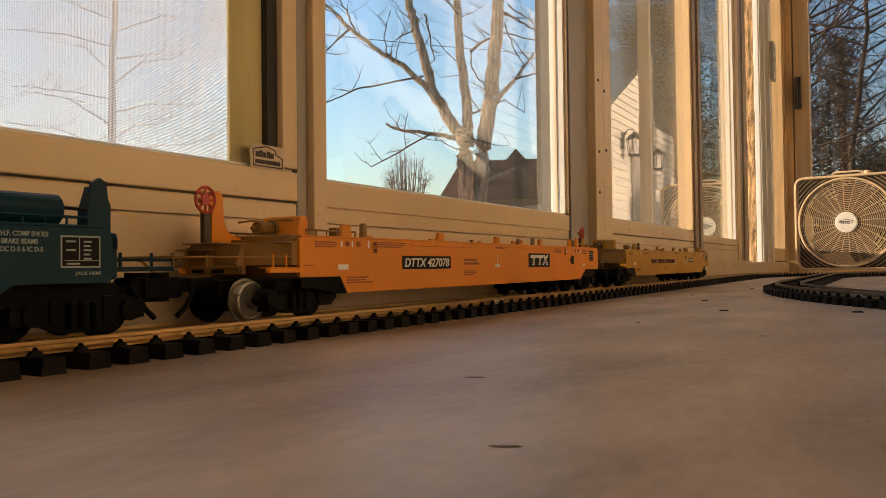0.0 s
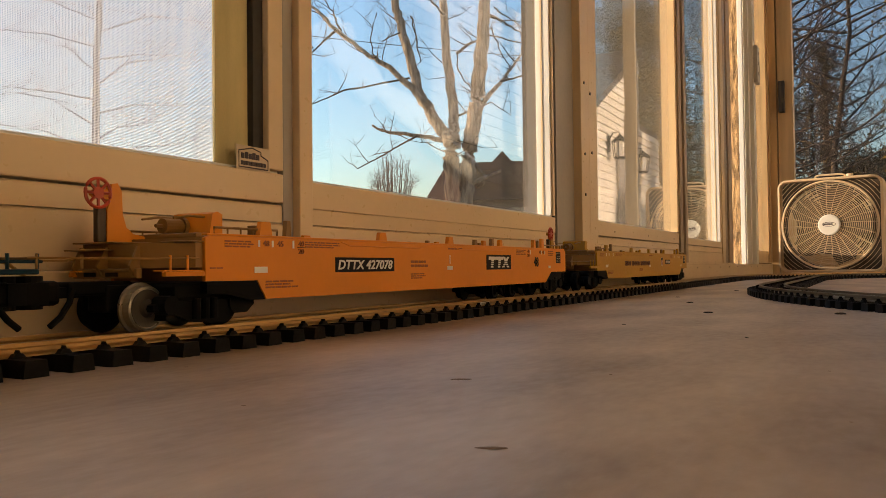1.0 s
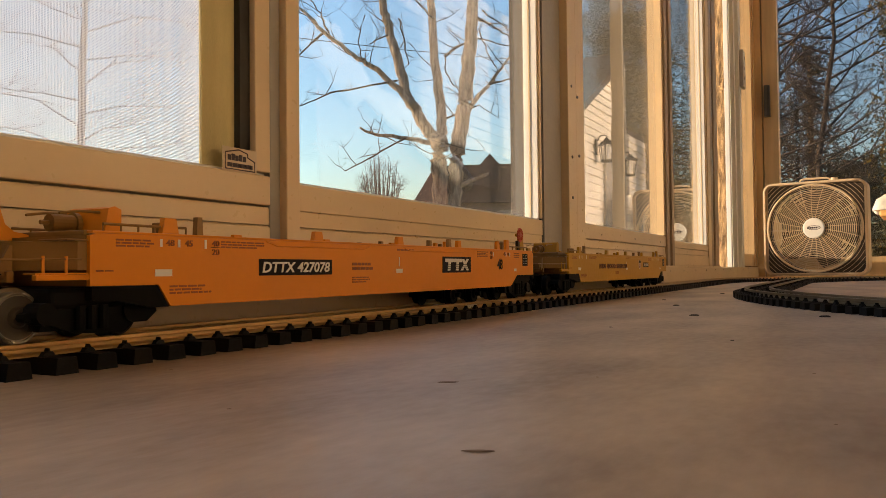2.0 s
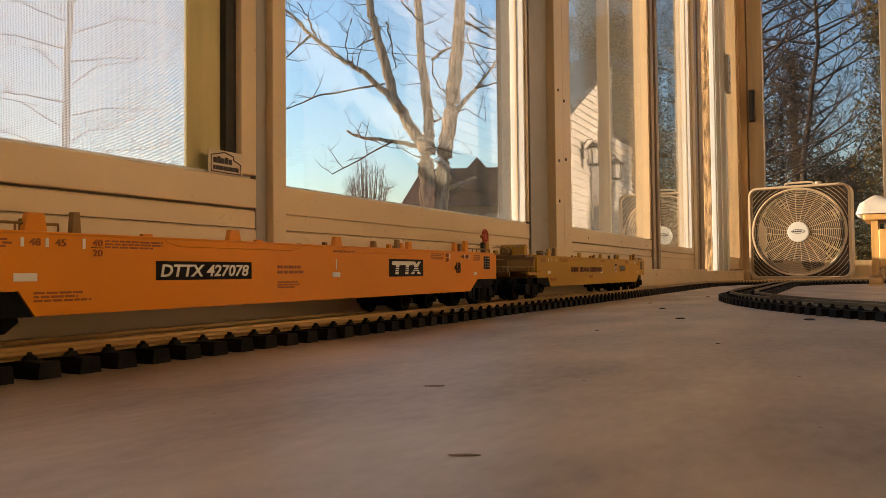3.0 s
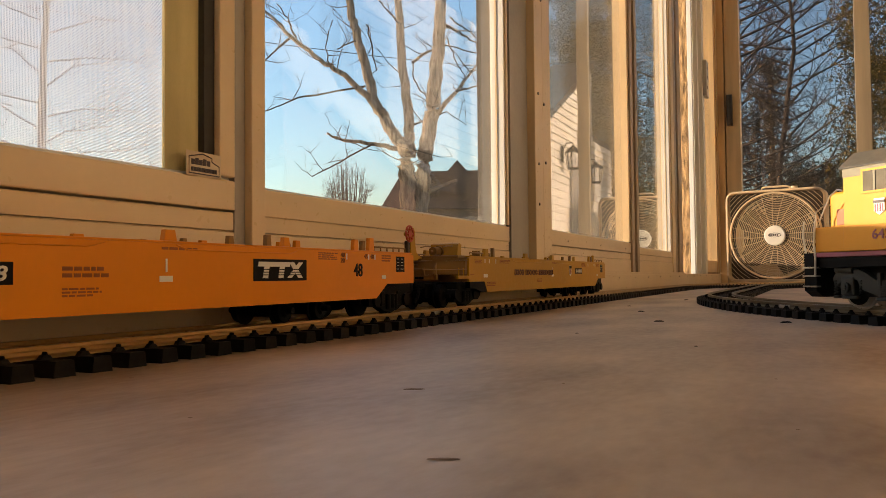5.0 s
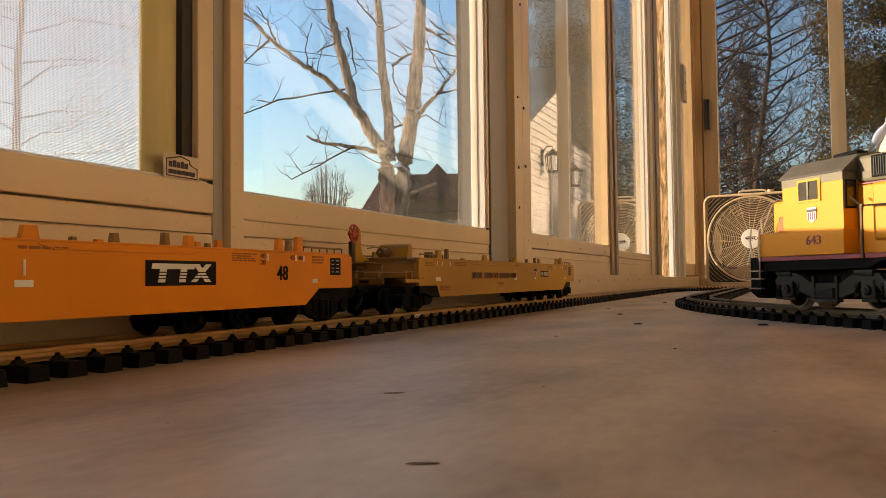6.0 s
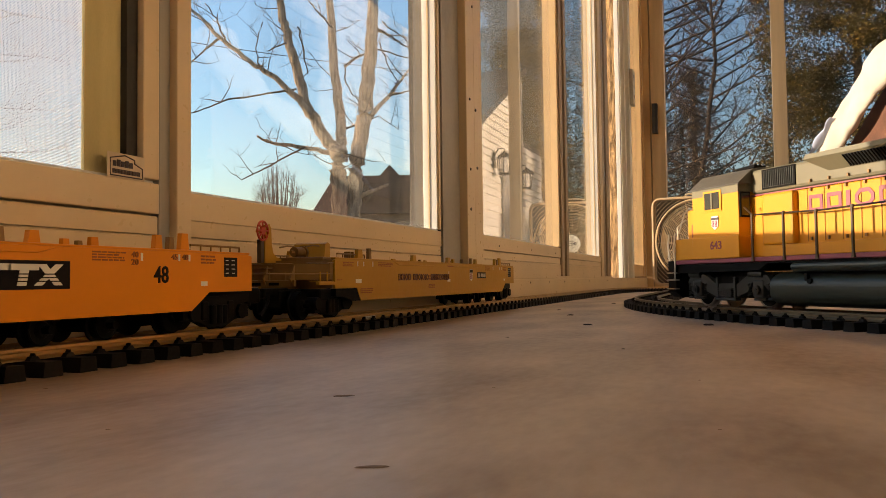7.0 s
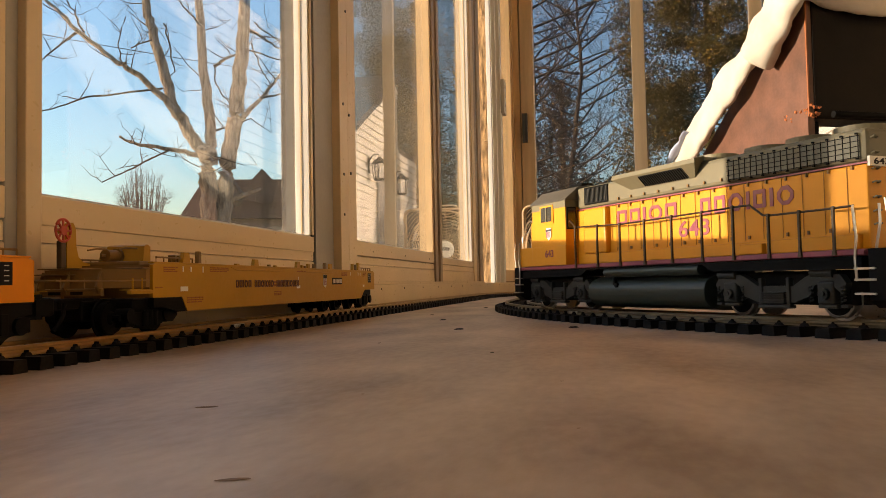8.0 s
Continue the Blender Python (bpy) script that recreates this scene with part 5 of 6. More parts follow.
# ---- locomotive ----
def locomotive():
    """Local x ahead, y to its left, z up from the floor; 0.62 m long."""
    ob = tagged(empty("locomotive"), "yellow and grey model diesel locomotive with red stripe", "toy locomotive")
    HH = 0.0315   # half width of the hood
    # frame and deck
    boxpart("deck", (-0.305, 0.296, -0.050, 0.050, 0.0740, 0.0792), M_LRED, ob, 0.0008, "red deck edge")
    bm = bmesh.new()
    prism(bm, [(-0.300, 0.0733), (0.290, 0.0733), (0.290, 0.062), (0.13, 0.064), (0.115, 0.0715), (-0.105, 0.0715), (-0.12, 0.064), (-0.300, 0.062)], "y", -0.047, 0.047)
    part("underframe", bm, M_BLACK, ob)
    # hood: yellow below, grey above, long hood behind the cab
    boxpart("long_hood", (-0.297, 0.158, -HH, HH, 0.0797, 0.1535), M_LYEL, ob, 0.0015, "bright yellow hood side")
    boxpart("hood_stripe", (-0.2972, 0.1578, -HH - 0.0003, HH + 0.0003, 0.1540, 0.1555), M_LRED, ob)
    boxpart("hood_top", (-0.297, 0.158, -HH, HH, 0.1562, 0.1855), M_LGREY, ob, 0.004, "grey upper hood")
    boxpart("hood_sill", (-0.29, 0.128, -0.041, 0.041, 0.0797, 0.0925), M_LYEL, ob, 0.0008)
    # equipment boxes proud of the hood near the cab
    boxpart("electrical_cabinet", (0.081, 0.1318, -0.0395, 0.0395, 0.0930, 0.1535), M_LYEL, ob, 0.003)
    for s in (-1, 1):
        y = s * (HH + 0.0008)
        # intake louvres behind the cab
        lv = boxpart("intake_frame", (0.083, 0.137, s * 0.0320 - 0.001, s * 0.0320 + 0.001, 0.1600, 0.1835), M_BLACK, ob)
        boxpart("intake_back", (0.0855, 0.1345, y + s * 0.0002, y + s * 0.0008, 0.1620, 0.1815), M_DARKMESH, lv)
        for k in range(16):
            x = 0.0870 + k * 0.0030
            boxpart("louvre", (x, x + 0.0008, y + s * 0.0008, y + s * 0.0022, 0.1622, 0.1813), M_DARKMESH, lv)
        # radiator grilles at the rear
        gr = boxpart("radiator_grille", (-0.2915, -0.1335, y - 0.0002, y + 0.0008, 0.1595, 0.1795), M_GRILLE, ob)
        bm = bmesh.new()
        for k in range(21):
            x = -0.2905 + k * 0.0078
            box(bm, x - 0.0003, x + 0.0003, min(y + s * 0.0008, y + s * 0.0014), max(y + s * 0.0008, y + s * 0.0014), 0.1592, 0.1800)
        for k in range(5):
            z = 0.1600 + k * 0.0047
            box(bm, -0.292, -0.133, y + s * 0.0010, y + s * 0.0017, z - 0.0003, z + 0.0003)
        for k in range(11):
            x = -0.2890 + k * 0.0154
            box(bm, x - 0.0013, x + 0.0009, y, y + s * 0.002, 0.1799, 0.1814)
            box(bm, x - 0.0013, x + 0.0009, y, y + s * 0.002, 0.1579, 0.1593)
        part("grille_screen", bm, M_BLACK, gr)
        # hood doors: seams and latches
        bm = bmesh.new()
        for k in range(15):
            x = 0.066 - k * 0.0245
            box(bm, x - 0.0002, x + 0.0002, y - s * 0.0004, y + s * 0.0001, 0.0945, 0.1530)
        part("door_seams", bm, M_SEAM, ob)
        for k in range(15):
            x = 0.060 - k * 0.0245
            for z in (0.0975, 0.1515):
                boxpart("latch", (x - 0.001, x + 0.001, min(y - s * 0.0004, y + s * 0.0016), max(y - s * 0.0004, y + s * 0.0016), z - 0.0018, z + 0.0018), M_YDARK, ob)
        for k in range(8):
            x = 0.060 - k * 0.0262
            boxpart("latch", (x - 0.001, x + 0.001, min(y - s * 0.0004, y + s * 0.0016), max(y - s * 0.0004, y + s * 0.0016), 0.1599, 0.1631), M_YDARK, ob)
        # dynamic brake bulge: flared sides with a grid on the raked face, tapered ends
        bm = bmesh.new()
        low = [(0.034, 0.0312, 0.1690), (-0.082, 0.0312, 0.1690)]
        top = [(0.056, 0.0462, 0.1835), (-0.098, 0.0462, 0.1835)]
        cap = [(0.052, 0.0462, 0.1885), (-0.098, 0.0462, 0.1885)]
        crown = [(0.050, 0.0312, 0.1915), (-0.098, 0.0312, 0.1915)]
        R_ = [[bm.verts.new((p[0], s * p[1], p[2])) for p in q] for q in (low, top, cap, crown)]
        for A, B in zip(R_, R_[1:]):
            bm.faces.new((A[0], A[1], B[1], B[0]))
        for e in (0, 1):
            bm.faces.new([q[e] for q in R_])
        bm.faces.new((R_[0][0], R_[0][1], R_[3][1], R_[3][0]))
        bmesh.ops.recalc_face_normals(bm, faces=bm.faces)
        bl = part("dynamic_brake_blister", bm, M_LGREY, ob)

        def on_rake(x, f, out):
            return (x, s * (0.0312 + 0.0150 * f + 0.69 * out), 0.1690 + 0.0145 * f - 0.72 * out)

        def rake_plate(xa, xb, fa, fb, o0, o1):
            vs = [bm.verts.new(on_rake(x, f, o)) for o in (o0, o1) for x, f in ((xa, fa), (xb, fa), (xb, fb), (xa, fb))]
            for q in ((0, 1, 2, 3), (4, 5, 6, 7), (0, 1, 5, 4), (1, 2, 6, 5), (2, 3, 7, 6), (3, 0, 4, 7)):
                bm.faces.new([vs[k] for k in q])
        bm = bmesh.new()
        rake_plate(-0.074, 0.004, 0.12, 0.86, 0.0, 0.0006)
        bmesh.ops.recalc_face_normals(bm, faces=bm.faces)
        gd = part("grid", bm, M_DARKMESH, bl, "dark resistor grid")
        bm = bmesh.new()
        for k in range(20):
            xk = -0.0725 + 0.0039 * k
            rake_plate(xk, xk + 0.0011, 0.12, 0.86, 0.0006, 0.0016)
        bmesh.ops.recalc_face_normals(bm, faces=bm.faces)
        part("grid_bars", bm, M_BLACK, gd)
        # handrails
        bm = bmesh.new()
        path = [(0.150, 0.140), (0.136, 0.1295), (0.098, 0.1285), (0.034, 0.1260), (-0.063, 0.1270), (-0.157, 0.1285), (-0.178, 0.1285), (-0.195, 0.1170), (-0.205, 0.1160), (-0.277, 0.1160), (-0.296, 0.1165)]
        tube(bm, [(x, s * 0.049, z) for x, z in path], 0.0011, 6)
        hr = part("handrail", bm, M_BROWNRAIL, ob, "weathered brown handrail")
        for x, zt in ((0.134, 0.129), (0.0825, 0.128), (0.034, 0.126), (-0.0142, 0.1265), (-0.0628, 0.127), (-0.1115, 0.1275), (-0.157, 0.1285), (-0.2034, 0.116), (-0.24, 0.116), (-0.277, 0.116)):
            bm = bmesh.new()
            prism(bm, [(x - 0.0011, 0.0800), (x - 0.0018, 0.0745), (x + 0.0022, 0.0745), (x + 0.0011, 0.0800), (x + 0.0011, zt + 0.0012), (x - 0.0011, zt + 0.0012)], "y", s * 0.0512 - 0.0011, s * 0.0512 + 0.0011)
            rod(bm, (x, s * 0.0500, zt), (x, s * 0.0520, zt), 0.0019, 8)
            part("stanchion", bm, M_BROWNRAIL, hr)
        # bright corner grab bars at both ends
        for x, d in ((-0.296, -1), (0.290, 1)):
            bm = bmesh.new()
            tube(bm, [(x, s * 0.0500, 0.1165), (x + d * 0.0005, s * 0.0510, 0.1145), (x + d * 0.003, s * 0.0510, 0.090), (x + d * 0.001, s * 0.0510, 0.072), (x + d * 0.002, s * 0.0510, 0.052)], 0.0012, 6)
            tube(bm, [(x + d * 0.022, s * 0.046, 0.1165), (x + d * 0.023, s * 0.047, 0.100), (x + d * 0.018, s * 0.0475, 0.075), (x + d * 0.019, s * 0.0475, 0.052)], 0.0012, 6)
            part("grab_bar", bm, M_STEEL, ob, "bright bent wire grab bar")
            bm = bmesh.new()
            for z in (0.041, 0.053, 0.0625):
                box(bm, min(x, x + d * 0.020), max(x, x + d * 0.020), s * 0.050 - 0.005, s * 0.050 + 0.002, z - 0.0009, z + 0.0009)
            part("step_treads", bm, M_STEEL, ob, "pale step edges")
        # fuel and air tanks
        bm = bmesh.new()
        rod(bm, (0.076, s * 0.041, 0.0668), (-0.098, s * 0.041, 0.0668), 0.0064, 20)
        rod(bm, (0.080, s * 0.041, 0.0668), (0.076, s * 0.041, 0.0668), 0.0045, 16)
        part("air_reservoir", bm, M_LTANK, ob, smooth=False)
        # cab side window, number and shield
        wf = boxpart("window_frame", (0.190, 0.2255, s * 0.0505 - 0.001, s * 0.0505 + 0.001, 0.1400, 0.1660), M_LYEL, ob)
        boxpart("window_pane", (0.1935, 0.2225, s * 0.0513 - 0.0006, s * 0.0513 + 0.0006, 0.1425, 0.1635), M_CABGLASS, wf)
        boxpart("window_bar", (0.2065, 0.2090, s * 0.052 - 0.0006, s * 0.052 + 0.0006, 0.1425, 0.1635), M_LGREY, wf)
        bm = bmesh.new()
        prism(bm, [(0.197, 0.1335), (0.197, 0.1205), (0.2035, 0.1160), (0.210, 0.1205), (0.210, 0.1335)], "y", s * 0.0508 - 0.0004, s * 0.0508 + 0.0004)
        sh = part("shield", bm, M_WHITE, ob, "small white and red shield emblem")
        boxpart("shield_band", (0.1965, 0.2105, s * 0.0514 - 0.0003, s * 0.0514 + 0.0003, 0.1285, 0.1315), M_INK, sh)
        for k in range(4):
            boxpart("shield_stripe", (0.1985 + k * .003, 0.1998 + k * .003, s * 0.0514 - 0.0003, s * 0.0514 + 0.0003, 0.1195, 0.128), M_LRED, sh)
        mm = (lambda xx, yy, zz: side_left(xx, yy, zz)) if s > 0 else (lambda xx, yy, zz: side(xx, yy, zz))
        lettering("643", 0.0105, 0.022, mm(0.2015, s * 0.0519, 0.0965), M_LRED, ob)
        lettering("643", 0.0185, 0.050, mm(-0.0775, s * (HH + 0.0006), 0.1135), M_LRED, ob)
        blocks(ob, -0.220, -0.0865, 0.1265, 0.1450, "oinionn" if s > 0 else "nnoinio", M_LRED, s * (HH + 0.0005))
        blocks(ob, -0.0530, 0.0670, 0.1270, 0.1455, "noinn" if s > 0 else "nnion", M_LRED, s * (HH + 0.0005))
        boxpart("tool_box", (-0.190, -0.160, s * 0.0365, s * 0.047, 0.0797, 0.0900), M_LYEL, ob, 0.001)
    # cab
    bm = bmesh.new()
    prism(bm, [(0.159, 0.0797), (0.250, 0.0797), (0.250, 0.1690), (0.159, 0.1690)], "y", -0.0500, 0.0500)
    part("cab", bm, M_LYEL, ob, "yellow cab")
    bm = bmesh.new()
    prism(bm, [(-0.0506, 0.1600), (0.0506, 0.1600), (0.0506, 0.1692), (-0.0506, 0.1692)], "x", 0.1585, 0.2505)
    part("cab_band", bm, M_LGREY, ob)
    bm = bmesh.new()
    prism(bm, [(-0.0520, 0.1694), (0.0520, 0.1694), (0.0510, 0.1715), (0.0300, 0.1885), (0.012, 0.1910), (-0.012, 0.1910), (-0.0300, 0.1885), (-0.0510, 0.1715)], "x", 0.1560, 0.2545)
    part("cab_roof", bm, M_ROOFSHADE, ob, "angled cab roof, grey darkened for the shadow on it")
    for s in (-1, 1):
        rw = boxpart("rear_window_frame", (0.1572, 0.1586, min(s * 0.0335, s * 0.0485), max(s * 0.0335, s * 0.0485), 0.1290, 0.1600), M_BLACK, ob, 0, "dark rear cab window")
        boxpart("pane", (0.1566, 0.1571, min(s * 0.0350, s * 0.0470), max(s * 0.0350, s * 0.0470), 0.1310, 0.1580), M_CABGLASS, rw)
    boxpart("nose", (0.2505, 0.2880, -0.032, 0.032, 0.0797, 0.1480), M_LYEL, ob, 0.003, "short yellow nose")
    boxpart("nose_sill", (0.2505, 0.2940, -0.048, 0.048, 0.0797, 0.1080), M_LYEL, ob, 0.001)
    boxpart("nose_locker", (0.262, 0.276, 0.0325, 0.034, 0.110, 0.128), M_BROWNINK, ob, 0.0004)
    boxpart("cab_sill", (0.158, 0.2505, -0.0515, 0.0515, 0.0797, 0.1070), M_LYEL, ob, 0.0008)
    bm = bmesh.new()
    for k in range(3):
        rod(bm, (0.205 + 0.004 * k, -0.012 + k * 0.009, 0.1935), (0.185 - 0.003 * k, -0.012 + k * 0.009, 0.1950), 0.0032, 10)
    box(bm, 0.190, 0.205, -0.016, 0.014, 0.1905, 0.1925)
    part("horn", bm, M_BLACK, ob, "black roof horns")
    # front platform and railings
    bm = bmesh.new()
    tube(bm, [(0.298, 0.040, 0.082), (0.300, 0.040, 0.126), (0.296, 0.030, 0.135), (0.296, -0.030, 0.135), (0.300, -0.040, 0.126), (0.298, -0.040, 0.082)], 0.0012, 6)
    tube(bm, [(0.288, 0.046, 0.1165), (0.270, 0.049, 0.142), (0.258, 0.050, 0.148), (0.251, 0.050, 0.146)], 0.0010, 6)
    part("front_railing", bm, M_STEEL, ob)
    for x in (0.300, -0.318):
        bm = bmesh.new()
        prism(bm, [(-0.050, 0.079), (-0.050, 0.036), (-0.040, 0.029), (0.040, 0.029), (0.050, 0.036), (0.050, 0.079)], "x", min(x - 0.009, x + 0.009), max(x - 0.009, x + 0.009))
        part("pilot", bm, M_BLACK, ob)
        bm = bmesh.new()
        d = 1 if x > 0 else -1
        box(bm, min(x, x + d * 0.028), max(x, x + d * 0.028), -0.006, 0.006, 0.040, 0.050, 0.002)
        part("coupler", bm, M_BLACK, ob)
    bm = bmesh.new()
    tube(bm, [(-0.326, 0.047, 0.052), (-0.328, 0.047, 0.092), (-0.322, 0.044, 0.120), (-0.322, 0.020, 0.124)], 0.0012, 6)
    tube(bm, [(-0.326, -0.047, 0.052), (-0.328, -0.047, 0.092), (-0.322, -0.044, 0.120), (-0.322, -0.020, 0.124)], 0.0012, 6)
    part("rear_railing", bm, M_STEEL, ob)
    # rear hood end fittings
    for z in (0.1005, 0.112, 0.124, 0.137, 0.149, 0.163, 0.1765):
        bm = bmesh.new()
        tube(bm, [(-0.2972, 0.026, z), (-0.3005, 0.026, z + 0.001), (-0.3005, 0.020, z + 0.001), (-0.2972, 0.020, z)], 0.0008, 5)
        part("rung", bm, M_LGREY, ob)
    nbx = boxpart("number_box", (-0.2995, -0.2971, 0.004, 0.031, 0.1515, 0.1600), M_WHITE, ob)
    lettering("643", 0.0058, 0.019, Matrix.Translation((-0.2996, 0.0165, 0.1557)) @ Matrix(((0, 0, -1, 0), (-1, 0, 0, 0), (0, 1, 0, 0), (0, 0, 0, 1))), M_DECAL, nbx)
    # roof fans, exhaust and hatches
    for x, rr in ((-0.268, 0.024), (-0.213, 0.024), (-0.158, 0.024)):
        bm = bmesh.new()
        rod(bm, (x, 0, 0.1857), (x, 0, 0.1915), rr, 26)
        rod(bm, (x, 0, 0.1914), (x, 0, 0.1922), rr * 0.88, 26)
        part("radiator_fan", bm, M_LGREY, ob)
    bm = bmesh.new()
    rod(bm, (-0.085, 0, 0.1857), (-0.085, 0, 0.1945), 0.022, 26)
    part("brake_fan", bm, M_LGREY, ob)
    boxpart("roof_hatch", (-0.097, 0.045, -0.0308, 0.0308, 0.1857, 0.1908), M_LGREY, ob, 0.0015)
    boxpart("exhaust", (0.045, 0.062, -0.012, 0.012, 0.1857, 0.1945), M_LGREY, ob, 0.001)
    # fuel tank
    bm = bmesh.new()
    prism(bm, [(0.0455 * math.copysign(abs(math.cos(a)) ** 0.6, math.cos(a)), 0.0418 + 0.0202 * math.copysign(abs(math.sin(a)) ** 0.75, math.sin(a))) for a in [2 * math.pi * k / 72 for k in range(72)]], "x", -0.106, 0.114)
    ft = part("fuel_tank", bm, M_LTANK, ob, "dark green-grey fuel tank")
    bm = bmesh.new()
    rod(bm, (0.052, 0.040, 0.050), (0.052, 0.0465, 0.0505), 0.003, 10)
    box(bm, 0.0555, 0.060, 0.041, 0.0455, 0.051, 0.060, 0.0008)
    part("filler_cap", bm, M_BLACK, ft)
    # trucks
    for xc in (-0.198, 0.198):
        for s in (-1, 1):
            tk = empty("truck_frame")
            tk.parent = ob
            y = s * 0.036
            bm = bmesh.new()
            top = [(xc - 0.080, 0.050), (xc - 0.074, 0.058), (xc - 0.045, 0.0600), (xc - 0.035, 0.0555), (xc - 0.022, 0.0480), (xc + 0.022, 0.0480), (xc + 0.035, 0.0555), (xc + 0.045, 0.0600), (xc + 0.074, 0.058), (xc + 0.080, 0.050)]
            bot = [(xc + 0.076, 0.040), (xc + 0.066, 0.048), (xc + 0.047, 0.049), (xc + 0.040, 0.038), (xc + 0.022, 0.032), (xc - 0.022, 0.032), (xc - 0.040, 0.038), (xc - 0.047, 0.049), (xc - 0.066, 0.048), (xc - 0.076, 0.040)]
            prism(bm, top + bot, "y", y - 0.004, y + 0.004)
            part("casting", bm, M_LTRUCK, tk)
            for q in (-1, 1):
                bm = bmesh.new()
                ax = xc + q * 0.059
                box(bm, ax - 0.009, ax + 0.009, y - 0.005, y + 0.0055, 0.031, 0.052, 0.002)
                rod(bm, (ax, y, 0.0405), (ax, y + s * 0.009, 0.0405), 0.0055, 14)
                rod(bm, (ax, y, 0.0405), (ax, y + s * 0.0105, 0.0405), 0.0028, 8)
                box(bm, ax - 0.0105, ax + 0.0105, y - 0.003, y + 0.003, 0.0275, 0.0310, 0.001)
                for w in (-0.017, 0.017):
                    tube(bm, [(ax + w + 0.0022 * math.cos(k * 1.05), y + s * 0.003 + 0.0022 * math.sin(k * 1.05), 0.033 + 0.00055 * k) for k in range(30)], 0.0008, 4)
                rod(bm, (ax - 0.008, y + s * 0.003, 0.0590), (ax + 0.016, y + s * 0.003, 0.0600), 0.0042, 12)
                box(bm, ax + q * 0.014, ax + q * 0.022, y - 0.003, y + 0.003, 0.028, 0.031, 0.0008)
                part("axle_box", bm, M_LTRUCK, tk)
            bm = bmesh.new()
            box(bm, xc - 0.020, xc + 0.020, y - 0.002, y + s * 0.007, 0.0265, 0.0300, 0.001)
            box(bm, xc - 0.019, xc - 0.015, y, y + s * 0.006, 0.0300, 0.0560, 0.0008)
            box(bm, xc + 0.015, xc + 0.019, y, y + s * 0.006, 0.0300, 0.0560, 0.0008)
            for k in range(5):
                box(bm, xc - 0.014, xc + 0.014, y + s * 0.003, y + s * 0.008, 0.0315 + k * 0.0024, 0.0328 + k * 0.0024)
            part("spring_hanger", bm, M_LTRUCK, tk)
        for q in (-1, 1):
            wheelset(ob, xc + q * 0.059, 0, r=0.0180, plate=M_BLACK)
        boxpart("truck_bolster", (xc - 0.078, xc + 0.078, -0.0305, 0.0305, 0.030, 0.0618), M_BLACK, ob)
    return ob


loco = locomotive()


